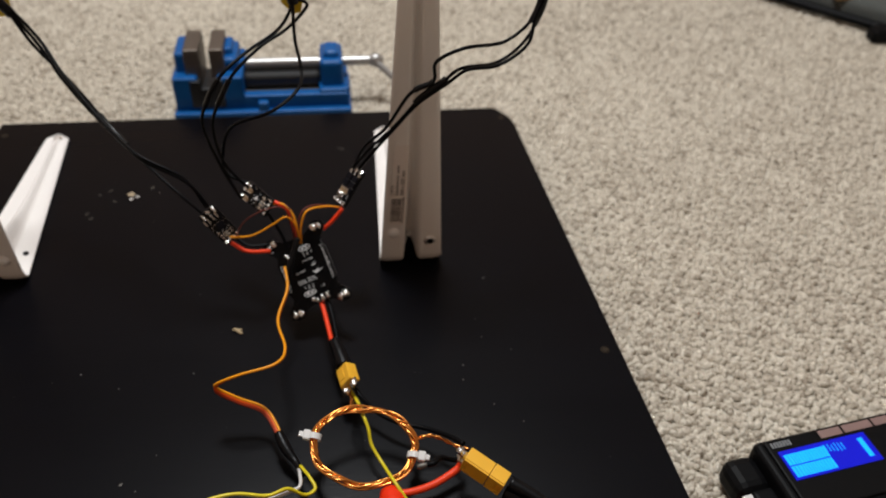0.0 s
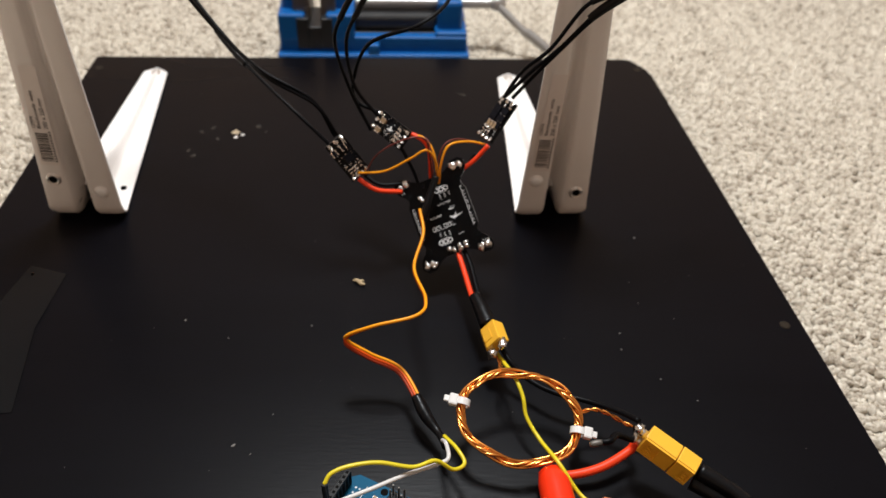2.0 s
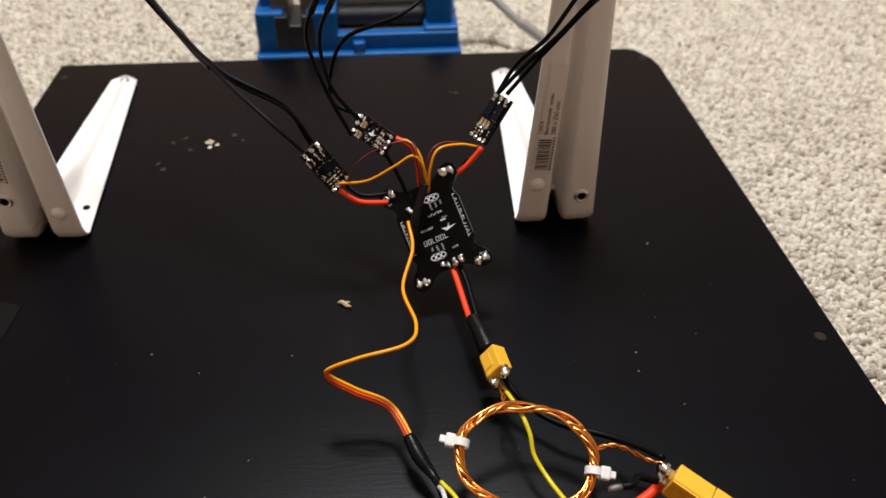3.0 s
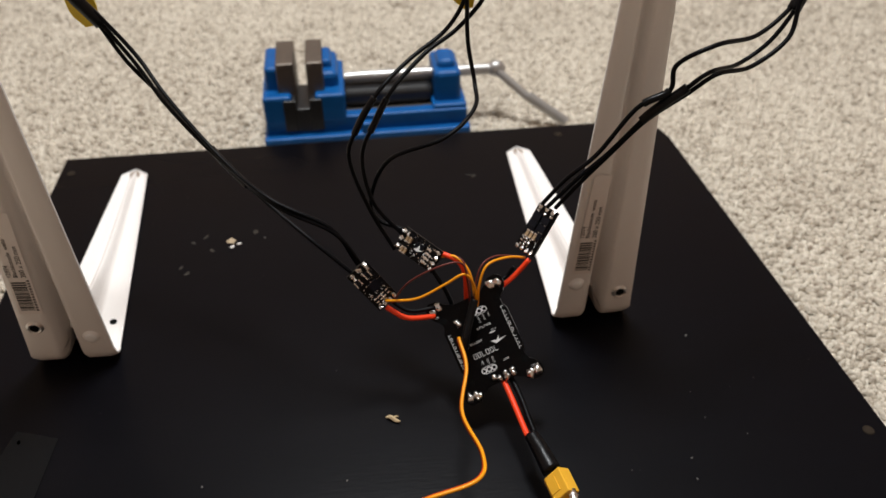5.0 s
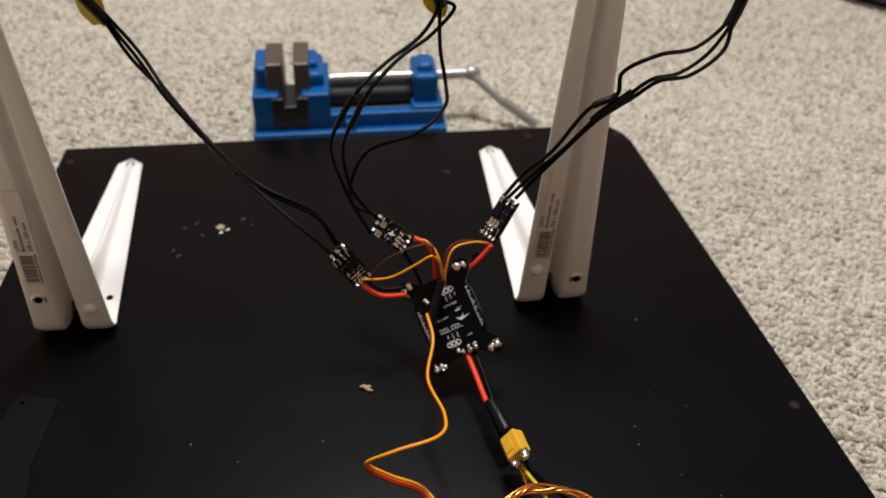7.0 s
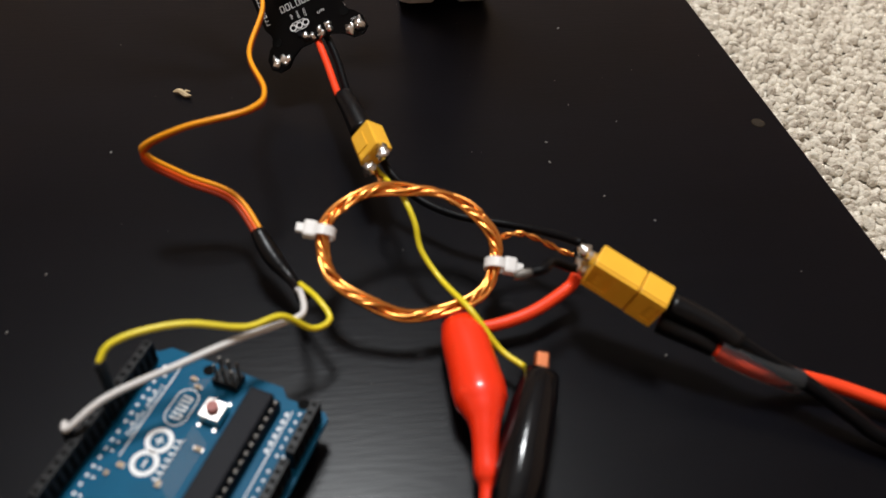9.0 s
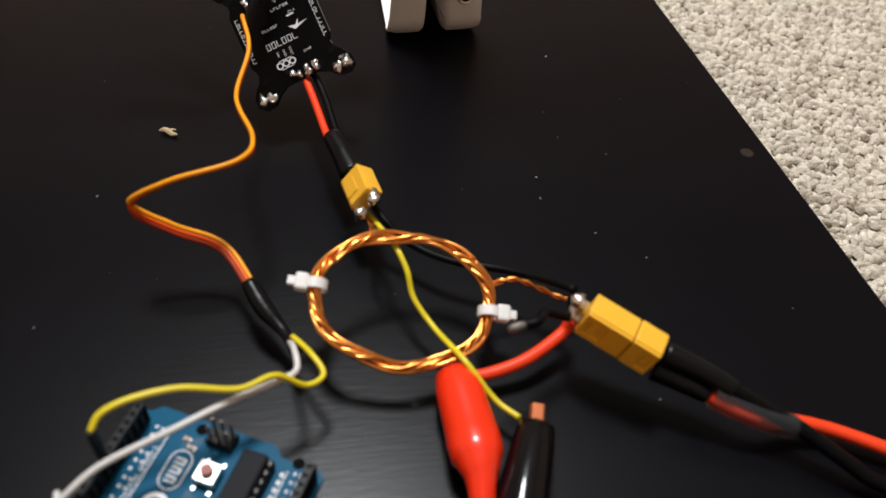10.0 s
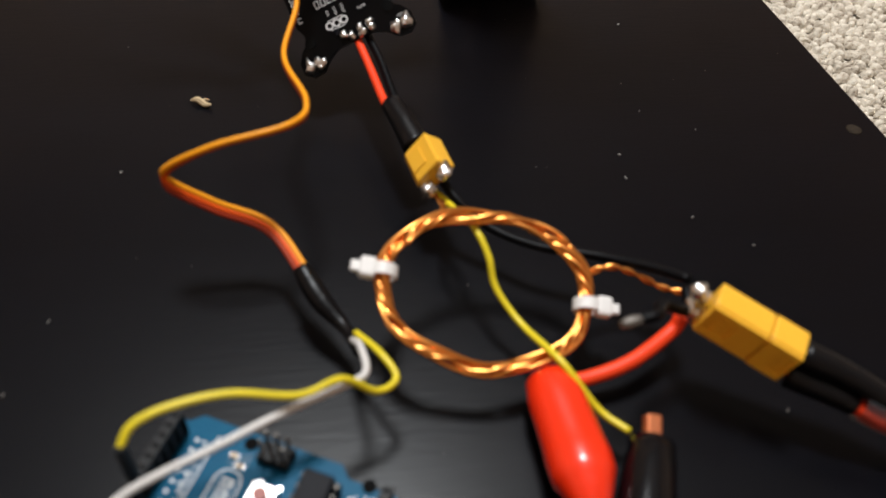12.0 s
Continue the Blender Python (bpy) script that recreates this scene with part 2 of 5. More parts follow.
def axes(origin, x, y):
    """A pose with the given x direction and y roughly along y."""
    x = Vector(x).normalized()
    z = x.cross(Vector(y)).normalized()
    y = z.cross(x)
    return Matrix.Translation(origin) @ Matrix((x, y, z)).transposed().to_4x4()


def lettering(name, text, size, material, parent, m, label=""):
    cu = bpy.data.curves.new(name, "FONT")
    cu.body, cu.size, cu.align_x = text, size, "LEFT"
    cu.extrude = size * 0.01
    ob = bpy.data.objects.new(name, cu)
    scene.collection.objects.link(ob)
    me = bpy.data.meshes.new_from_object(ob.evaluated_get(bpy.context.evaluated_depsgraph_get()))
    bpy.data.objects.remove(ob)
    me.materials.clear()
    me.materials.append(material)
    t = new(name, me)
    t.parent = parent
    t.matrix_local = m
    if label:
        t["label"] = label
    return t


def ringflat(bm, c, r0, r1, h=0.0001, seg=20, m=Matrix()):
    vs = []
    for k in range(seg):
        a = 2 * math.pi * k / seg
        vs.append([bm.verts.new(m @ Vector((c[0] + r * math.cos(a), c[1] + r * math.sin(a), c[2] + h))) for r in (r0, r1)])
    for k in range(seg):
        a, b = vs[k], vs[(k + 1) % seg]
        bm.faces.new((a[0], a[1], b[1], b[0]))
    return bm


# ---- room ----
RX0, RX1, RY0, RY1 = -1.9, 2.3, -1.7, 2.6
for nm, lo, hi in (("wall_north", (RX0, RY1, FLOOR), (RX1, RY1 + 0.1, CEIL)), ("wall_south", (RX0, RY0 - 0.1, FLOOR), (RX1, RY0, CEIL)),
                   ("wall_west", (RX0 - 0.1, RY0 - 0.1, FLOOR), (RX0, RY1 + 0.1, CEIL)), ("wall_east", (RX1, RY0 - 0.1, FLOOR), (RX1 + 0.1, RY1 + 0.1, CEIL))):
    tagged(part(nm, boxes((lo, hi)), M_WALL), "plain matt off-white painted room wall", "wall", kind="structure")
tagged(part("ceiling", boxes(((RX0 - 0.1, RY0 - 0.1, CEIL), (RX1 + 0.1, RY1 + 0.1, CEIL + 0.1))), M_CEIL), "plain white painted ceiling", "ceiling", kind="structure")
tagged(part("floor", boxes(((RX0 - 0.1, RY0 - 0.1, FLOOR - 0.1), (RX1 + 0.1, RY1 + 0.1, FLOOR - 0.0046))), M_CARPET), "beige carpeted floor under the loop pile", "floor", kind="structure")

lamp = empty("pendant_lamp", Matrix.Translation((LAMP_AT[0], LAMP_AT[1], CEIL)))
tagged(lamp, "metal pendant lamp holder hanging over the board", "pendant lamp")
bm = bmesh.new()
cyl(bm, (0, 0, -0.03), (0, 0, 0), 0.06, seg=24)
part("canopy", bm, M_LAMP, lamp)
bm = bmesh.new()
cyl(bm, (0, 0, LAMP_AT[2] + 0.15 - CEIL), (0, 0, LAMP_AT[2] + 0.22 - CEIL), 0.06, 0.03, seg=32)
part("socket", bm, M_LAMP, lamp)
bm = bmesh.new()
cyl(bm, (0, 0, LAMP_AT[2] + 0.21 - CEIL), (0, 0, -0.02), 0.004, seg=8)
part("rod", bm, M_LAMP, lamp)


def carpet():
    """Loop pile: rows of small wool loops, each an island of its own."""
    rng = np.random.default_rng(4)
    x0, x1, y0, y1, dx, dy = -0.62, 0.98, 0.30, 1.66, 0.0039, 0.0034
    xs, ys = np.arange(x0, x1, dx), np.arange(y0, y1, dy)
    gx, gy = np.meshgrid(xs, ys)
    gx = (gx + (np.arange(len(ys))[:, None] % 2) * dx * 0.5).ravel()
    gy = gy.ravel()
    gx = gx + rng.normal(0, 0.0007, gx.size)
    gy = gy + rng.normal(0, 0.0006, gy.size)
    keep = ~((gx > -0.185) & (gx < 0.215) & (gy < 0.875))
    keep &= (gx > -0.25) | (gy > 0.55)
    gx, gy = gx[keep], gy[keep]
    n = gx.size
    turn = np.where(rng.random(n) < 0.5, 0.75, 2.3) + rng.normal(0, 0.35, n)
    ln, wd, ht = rng.uniform(0.0024, 0.0039, n), rng.uniform(0.0016, 0.0024, n), rng.uniform(0.0054, 0.0068, n)
    # a woven lattice of higher and lower loops
    ca, sa = math.cos(0.32), math.sin(0.32)
    ru, rv = gx * ca + gy * sa, gy * ca - gx * sa
    ht = ht * (0.91 + 0.25 * np.cos(2 * np.pi * ru / 0.0150) * np.cos(2 * np.pi * rv / 0.0125))
    seg = 5
    ang = np.arange(seg) * 2 * np.pi / seg
    tmpl = np.concatenate([np.stack([np.cos(ang), np.sin(ang), np.full(seg, 0.48)], 1),
                           np.stack([np.cos(ang) * 0.72, np.sin(ang) * 0.72, np.full(seg, 0.85)], 1), [[0.0, 0.0, 1.0]]])
    k = len(tmpl)
    px, py = tmpl[None, :, 0] * ln[:, None], tmpl[None, :, 1] * wd[:, None]
    lean = rng.normal(0, 0.0010, (n, 2))
    c, s = np.cos(turn)[:, None], np.sin(turn)[:, None]
    vx = gx[:, None] + px * c - py * s + lean[:, :1] * tmpl[None, :, 2]
    vy = gy[:, None] + px * s + py * c + lean[:, 1:] * tmpl[None, :, 2]
    vz = FLOOR - 0.0065 + tmpl[None, :, 2] * ht[:, None]
    co = np.stack([vx, vy, vz], 2).reshape(-1)
    quads = np.array([[i, (i + 1) % seg, seg + (i + 1) % seg, seg + i] for i in range(seg)])
    tris = np.array([[seg + i, seg + (i + 1) % seg, 2 * seg] for i in range(seg)])
    off = (np.arange(n) * k)[:, None, None]
    loops = np.concatenate([(quads[None] + off).reshape(n, -1), (tris[None] + off).reshape(n, -1)], 1).reshape(-1)
    per = np.concatenate([np.full(seg, 4), np.full(seg, 3)])
    sizes = np.tile(per, n)
    starts = np.concatenate([[0], np.cumsum(sizes)[:-1]])
    me = bpy.data.meshes.new("carpet_pile")
    me.vertices.add(n * k)
    me.vertices.foreach_set("co", co)
    me.loops.add(loops.size)
    me.loops.foreach_set("vertex_index", loops.astype(np.int32))
    me.polygons.add(sizes.size)
    me.polygons.foreach_set("loop_start", starts.astype(np.int32))
    me.polygons.foreach_set("use_smooth", np.ones(sizes.size, bool))
    me.update(calc_edges=True)
    me.validate()
    me.materials.append(M_CARPET)
    return tagged(new("carpet_pile", me), "beige and grey flecked wool berber loop pile carpet", "carpet", kind="stuff")


carpet()


# ---- the black board ----
def prism(bm, outline, z0, z1, bevel=0.0):
    lo = [bm.verts.new((x, y, z0)) for x, y in outline]
    hi = [bm.verts.new((x, y, z1)) for x, y in outline]
    n = len(outline)
    bm.faces.new(list(reversed(lo)))
    top = bm.faces.new(hi)
    for i in range(n):
        bm.faces.new((lo[i], lo[(i + 1) % n], hi[(i + 1) % n], hi[i]))
    if bevel:
        bmesh.ops.bevel(bm, geom=list(top.edges), offset=bevel, segments=2, affect="EDGES", profile=0.5)
    return bm


board = empty("wooden_board")
tagged(board, "black-brown foil-faced chipboard panel, scuffed and dusty, on the carpet", "board")
OUTLINE = [(-0.2005, 0.16), (0.3035, 0.16), (0.2690, 0.50), (0.2315, 0.868), (0.2290, 0.8780), (0.2190, 0.8915), (0.2140, 0.8930), (-0.1915, 0.8800)]
part("panel", prism(bmesh.new(), OUTLINE, FLOOR - 0.002, 0.0, 0.0009), M_BOARD, board)


def disc_spot(name, c, r, material, parent, label, depth=0.0006, sq=1.0):
    bm = bmesh.new()
    blob(bm, (c[0], c[1], 0.0), r, (1, sq, depth / r), 14, 6)
    part(name, bm, material, parent, label, smooth=True)


for c in ((-0.184, 0.862), (0.222, 0.877), (0.2485, 0.6085), (0.153, 0.879)):
    disc_spot("screw_cap", c, 0.0029, M_PLUG, board, "worn brown screw hole cap")


def ragged(bm, c, r, rng, h=0.0005, z=0.0001, stretch=1.6):
    a0 = rng.uniform(0, 3.1)
    pts = []
    for k in range(9):
        a = 2 * math.pi * k / 9
        q = r * rng.uniform(0.45, 1.1)
        x, y = math.cos(a) * q * stretch, math.sin(a) * q
        pts.append((c[0] + x * math.cos(a0) - y * math.sin(a0), c[1] + x * math.sin(a0) + y * math.cos(a0)))
    return prism(bm, pts, z, z + h)


bm = bmesh.new()
prism(bm, [(-0.1360, 0.6400), (-0.1570, 0.6460), (-0.1760, 0.5640), (-0.1700, 0.5420), (-0.1310, 0.5480), (-0.1390, 0.6000)], 0.0, 0.0005, 0.0001)
tagged(part("tape_strip", bm, mat("shiny_black_tape", (0.0036, 0.0042, 0.0052), 0.2, vary=0.1, scale=40, bump=0.12, bscale=40, spec=0.22)), "strip of shiny black tape stuck on the board", "tape")
rng = random.Random(7)
bm = bmesh.new()
ragged(bm, (-0.0690, 0.7795), 0.0042, rng, 0.0004, stretch=0.9)
part("gouge", bm, M_CHIP, board, "pale gouge of bare chipboard in the foil")
bm = bmesh.new()
for c in ((-0.0680, 0.7740), (-0.0640, 0.7765)):
    ragged(bm, c, 0.0012, rng, 0.0005)
part("gouge", bm, M_WHITE, board, "white paint fleck on the gouge")
bm = bmesh.new()
for c in ((-0.085, 0.785), (-0.092, 0.780), (-0.080, 0.772), (-0.055, 0.787), (-0.092, 0.752), (-0.096, 0.758), (0.0830, 0.8350), (0.0860, 0.8335)):
    ragged(bm, c, rng.uniform(0.0010, 0.0022), rng, 0.0002)
part("scuff", bm, mat("grey_scuff", (0.034, 0.029, 0.024), 0.7, spec=0.15), board, "dull grey scuffs in the foil")

flake = empty("wood_flake")
tagged(flake, "small pale curled wood shaving lying on the board", "wood shaving")
bm = bmesh.new()
tube(bm, spline([(0.0188, 0.6372, 0.0010), (0.0212, 0.6366, 0.0018), (0.0236, 0.6350, 0.0009), (0.0257, 0.6336, 0.0018)], 6), lambda t: 0.0003 + 0.0008 * math.sin(math.pi * t), 6)
tube(bm, spline([(0.0222, 0.6356, 0.0009), (0.0234, 0.6370, 0.0013), (0.0250, 0.6374, 0.0008)], 5), lambda t: 0.0002 + 0.0004 * math.sin(math.pi * t), 6)
part("shaving", bm, mat("pale_wood", (0.50, 0.38, 0.22), 0.7, vary=0.2, scale=300), flake)

bm = bmesh.new()
for x, y, r in ((-0.0490, 0.7810, 0.0013), (-0.0650, 0.6070, 0.0014), (-0.0270, 0.5310, 0.0018), (-0.0190, 0.5265, 0.0008), (-0.1540, 0.6390, 0.0020), (0.0000, 0.6040, 0.0008), (0.1810, 0.6770, 0.0012), (0.1590, 0.6010, 0.0010),
                (0.1580, 0.5900, 0.0009), (-0.0120, 0.5480, 0.0007), (-0.0410, 0.5950, 0.0008), (0.1890, 0.5580, 0.0007), (0.1740, 0.5710, 0.0008), (0.1730, 0.6230, 0.0007), (0.1750, 0.5020, 0.0008), (0.1900, 0.6120, 0.0006)):
    ragged(bm, (x, y), r * 0.52, rng, 0.0004, 0.0001, 1.5)
for _ in range(50):
    ragged(bm, (rng.uniform(-0.18, 0.24), rng.uniform(0.36, 0.86)), rng.choice((0.0001, 0.00015, 0.00025)), rng, 0.0002)
tagged(part("dust", bm, mat("pale_dust", (0.13, 0.124, 0.115), 0.8, vary=0.2)), "pale dust specks and crumbs scattered on the black board", "dust", kind="stuff")


# ---- shelf brackets ----
RISE, REACH, BEND = 0.250, 0.1745, 0.011


def bracket(name, m, label, with_rivet, label_z):
    """A pressed sheet bracket: one path from the top of the upright round the heel to the tip of the foot, with a rib down the middle."""
    root = empty(name, m)
    tagged(root, label, "shelf bracket", group="shelf brackets on the board")
    path = []
    for i in range(34):
        path.append((Vector((0, 0, RISE - (RISE - BEND) * i / 33)), Vector((0, 1, 0)), RISE - (RISE - BEND) * i / 33))
    for i in range(1, 8):
        a = math.pi / 2 * i / 8
        path.append((Vector((0, BEND - BEND * math.cos(a), BEND - BEND * math.sin(a))), Vector((0, math.cos(a), math.sin(a))), 0.004))
    for i in range(26):
        q = BEND + (REACH - BEND) * i / 25
        path.append((Vector((0, q, 0.0)), Vector((0, 0, 1)), q))
    up = 34
    us = [-1, -0.97, -0.8, -0.6, -0.42, -0.32, -0.24, -0.16, -0.07, 0, 0.07, 0.16, 0.24, 0.32, 0.42, 0.6, 0.8, 0.97, 1]
    thick = 0.0013
    bm = bmesh.new()
    skins = []
    for side in (0, 1):
        rows = []
        for i, (p, nrm, s) in enumerate(path):
            length = RISE if i < up + 4 else REACH
            f = min(1, s / length)
            w = (0.0210 - 0.0127 * f) if length == RISE else (0.0208 - 0.0130 * f)
            end = (1 - f) * length
            rnd = 0.009 if length == RISE else 0.0072
            if end < rnd:
                w *= math.sqrt(max(0.0, 1 - (1 - end / rnd) ** 2)) * 0.97 + 0.03
            heel = math.exp(-(s / 0.055) ** 2)
            d = 0.0048 * min(1, end / 0.02) + 0.0140 * heel
            row = []
            for u in us:
                g = 0.5 + 0.5 * math.cos(math.pi * min(1, max(0, (abs(u) - 0.04) / 0.24)))
                lip = 0.0012 * max(0, (abs(u) - 0.8) / 0.2) ** 2
                row.append(bm.verts.new(p + nrm * (d * g + lip + side * thick) + Vector((u * w, 0, 0))))
            rows.append(row)
        skins.append(rows)
        for r0, r1 in zip(rows, rows[1:]):
            for k in range(len(us) - 1):
                bm.faces.new((r0[k], r0[k + 1], r1[k + 1], r1[k]))
    a, b = skins
    for i in range(len(path) - 1):
        for k in (0, len(us) - 1):
            bm.faces.new((a[i][k], a[i + 1][k], b[i + 1][k], b[i][k]))
    for i in (0, len(path) - 1):
        for k in range(len(us) - 1):
            bm.faces.new((a[i][k], a[i][k + 1], b[i][k + 1], b[i][k]))
    part("sheet", bm, M_WHITE, root, smooth=True)
    for sx, open_hole in ((-1, with_rivet < 0), (1, with_rivet > 0)):
        x, z = sx * 0.0122, 0.0215 if sx > 0 else 0.0300
        bm = bmesh.new()
        for r0, r1, y0, y1 in ((0.0030, 0.0046, -0.0012, 0.0004), (0.0020, 0.0030, -0.0006, -0.0012)):
            rows = []
            for k in range(20):
                t = 2 * math.pi * k / 20
                rows.append([bm.verts.new((x + r * math.cos(t), y, z + r * math.sin(t))) for r, y in ((r0, y0), (r1, y1))])
            for k in range(20):
                p, q = rows[k], rows[(k + 1) % 20]
                bm.faces.new((p[0], p[1], q[1], q[0]))
        part("collar", bm, M_EYELET if open_hole else M_WHITE, root, "bright eyelet round the hole" if open_hole else "raised collar round the rivet", smooth=True)
        bm = bmesh.new()
        if open_hole:
            cyl(bm, (x, -0.0009, z), (x, 0.0006, z), 0.0022, seg=18)
            part("hole", bm, M_HOLE, root, "dark open screw hole")
        else:
            blob(bm, (x, -0.0009, z), 0.0031, (1, 0.35, 1), 16, 8)
            part("rivet", bm, M_RIVET, root, "white painted rivet head", smooth=True)
    bm = bmesh.new()
    cyl(bm, (0.0125, 0.030, 0.0010), (0.0125, 0.030, 0.0019), 0.0019, seg=16)
    part("hole", bm, M_HOLE, root, "dark screw hole in the foot")
    bm = bmesh.new()
    ringflat(bm, (0, REACH - 0.006, 0.0021), 0.0012, 0.0033)
    part("rim", bm, M_SCREW, root, "bare metal rim at the tip")
    # paper label with bar code on the strip
    lab = empty("label")
    lab.parent = root
    lab.matrix_local = Matrix.Translation((-0.0112, -0.0004, label_z)) @ Matrix.Rotation(radians(2.4), 4, "Y") @ Matrix.Rotation(radians(90), 4, "X") @ Matrix.Diagonal((0.86, 0.9, 1, 1))
    bm = bmesh.new()
    rows = [[bm.verts.new((-0.0058 + 0.0022 * v / 10, v * 0.0068, 0.0002)), bm.verts.new((0.0066 - 0.0004 * v / 10, v * 0.0068, 0.0002))] for v in range(11)]
    for p, q in zip(rows, rows[1:]):
        bm.faces.new((p[0], p[1], q[1], q[0]))
    part("paper", bm, M_LABEL, lab, "slightly yellowed paper label")
    r2 = random.Random(3)
    bm = bmesh.new()
    y = 0.0030
    while y < 0.0235:
        h = r2.choice((0.0003, 0.0003, 0.0006, 0.0009))
        box(bm, (-0.0042, y, 0.0003), (0.0034, y + h, 0.0004))
        y += h + r2.choice((0.0003, 0.0004, 0.0007))
    part("bar_code", bm, M_PRINT, lab, "printed bar code")
    rot = Matrix.Rotation(radians(90), 4, "Z")
    bm = bmesh.new()
    y = 0.0025
    while y < 0.024:
        box(bm, (0.0040, y, 0.0003), (0.0054, y + 0.0010, 0.0004))
        y += 0.0019
    part("digits", bm, M_PRINT, lab, "row of tiny printed marks")
    for txt, xx, yy, sz in (("12974", -0.0028, 0.0262, 0.0034), ("Blechkonsole  weiss", 0.0004, 0.0262, 0.0032), ("200 x 250 mm", 0.0046, 0.0262, 0.0036)):
        lettering("print", txt, sz, M_PRINT, lab, Matrix.Translation((xx, yy, 0.0004)) @ rot, "small black printing")
    return root


bracket("shelf_bracket", pose(-0.1378, 0.6847, 0.0006, 0, 1.3, 0.7), "white coated steel shelf bracket with bar-code label, standing on its foot", -1, 0.040)
bracket("shelf_bracket", pose(0.1330, 0.6905, 0.0008, -0.6, 0.8, 4.3), "white coated steel shelf bracket with label, standing behind a cable", 1, 0.0375)


# ---- drill vise behind the board ----
def vise():
    root = empty("drill_vise", pose(0.003, 0.909, FLOOR, 0, 0, 2.0) @ Matrix.Diagonal((0.985, 0.78, 0.92, 1.0)))
    tagged(root, "blue painted drill vise with dark steel jaws on the carpet", "vise")
    H = -FLOOR
    bm = bmesh.new()
    box(bm, (-0.063, -0.004, 0.0), (0.092, 0.079, 0.010), 0.0015)
    part("base", bm, M_BLUE, root)
    for y0, y1 in ((0.004, 0.016), (0.058, 0.071)):
        part("rail", boxes(((-0.061, y0, 0.008), (0.090, y1, 0.0235)), bevel=0.0015), M_BLUE, root)
    part("clamping_lug", boxes(((0.010, -0.003, 0.0), (0.019, 0.006, 0.019)), bevel=0.0015), M_BLUE, root)
    bm = bmesh.new()
    box(bm, (-0.061, 0.003, 0.020), (-0.040, 0.072, 0.044), 0.002)
    box(bm, (-0.058, 0.018, 0.040), (-0.044, 0.062, 0.063), 0.003)
    part("fixed_jaw", bm, M_BLUE, root)
    bm = bmesh.new()
    box(bm, (-0.023, 0.003, 0.020), (-0.001, 0.072, 0.044), 0.002)
    box(bm, (-0.020, 0.018, 0.040), (-0.005, 0.066, 0.056), 0.004)
    box(bm, (-0.017, 0.030, 0.050), (-0.009, 0.060, 0.062), 0.003)
    part("sliding_jaw", bm, M_BLUE, root)
    for x0, x1, t in ((-0.049, -0.036, 4), (-0.0275, -0.0155, -3)):
        bm = bmesh.new()
        box(bm, (x0, 0.012, 0.030), (x1, 0.060, 0.0685), 0.0012)
        part("jaw_plate", bm, M_STEEL, root, "bare dark steel jaw plate")
    for x0, x1 in ((-0.0465, -0.037), (-0.0270, -0.0180)):
        part("jaw_foot", boxes(((x0, 0.0022, 0.013), (x1, 0.016, 0.041)), bevel=0.0008), M_BLKIRON, root, "dark steel guide under the jaw")
    part("slide_way", boxes(((-0.038, 0.014, 0.009), (0.066, 0.060, 0.021)), bevel=0.0008), M_GREY, root, "bare machined slide way")
    part("guide_block", boxes(((-0.0370, 0.0030, 0.012), (-0.0270, 0.0500, 0.033)), bevel=0.0008), M_BLKIRON, root, "black guide block between the jaws")
    bm = bmesh.new()
    box(bm, (-0.004, 0.022, 0.0225), (0.066, 0.054, 0.0365), 0.005, 3)
    part("slide", bm, M_BLKIRON, root, "black slide under the screw")
    bm = bmesh.new()
    box(bm, (0.064, 0.006, 0.010), (0.090, 0.070, 0.027), 0.002)
    box(bm, (0.066, 0.014, 0.020), (0.086, 0.062, 0.052), 0.0035)
    box(bm, (0.069, 0.024, 0.046), (0.083, 0.052, 0.058), 0.004)
    part("end_block", bm, M_BLUE, root)
    bm = bmesh.new()
    cyl(bm, (0.000, 0.038, 0.042), (0.112, 0.038, 0.042), 0.0046, seg=18)
    k = 0
    while 0.005 + k * 0.0016 < 0.064:
        x = 0.005 + k * 0.0016
        cyl(bm, (x, 0.038, 0.042), (x + 0.0008, 0.038, 0.042), 0.0052, seg=18)
        k += 1
    part("lead_screw", bm, M_CHROME, root, "bright threaded lead screw", smooth=False)
    bm = bmesh.new()
    blob(bm, (0.116, 0.038, 0.042), 0.0068, (1.1, 1, 1), 14, 8)
    part("knuckle", bm, M_CHROME, root, smooth=True)
    bm = bmesh.new()
    cyl(bm, (0.117, 0.034, 0.041), (0.142, 0.016, 0.020), 0.0032, seg=14)
    part("handle", bm, M_CHROME, root, "hinged chrome crank handle")
    bm = bmesh.new()
    cyl(bm, (0.139, 0.0185, 0.0235), (0.168, 0.004, 0.0035), 0.0044, 0.0042, seg=16)
    part("grip", bm, M_CHROME, root, "bright metal grip sleeve")


vise()


# ---- power distribution board ----
def smd(bm, x, y, w, h, z=0.0016, t=0.0006):
    box(bm, (x - w / 2, y - h / 2, z), (x + w / 2, y + h / 2, z + t))


PDB = axes((0.06749, 0.64989, 0.03727), (0.8915, 0.0393, 0.4514), (-0.3489, 0.6952, 0.6284)) @ Matrix.Diagonal((0.965, 0.920, 1, 1))
pdb = empty("power_board", PDB)
tagged(pdb, "black power circuit board with white print, hanging on cables", "circuit board")
mm = 0.001
half = [(17.0, 0), (17.0, 10.5), (15.6, 13.5), (15.8, 16.5), (18.4, 18.5), (20.8, 22.0), (20.8, 26.2), (18.2, 28.4), (14.0, 28.0), (10.6, 24.8), (6.5, 22.8), (0, 22.8)]
quarter = [(x * mm, y * mm) for x, y in half]
shape = quarter[:-1] + [(0, quarter[-1][1])] + [(-x, y) for x, y in reversed(quarter[:-1])]
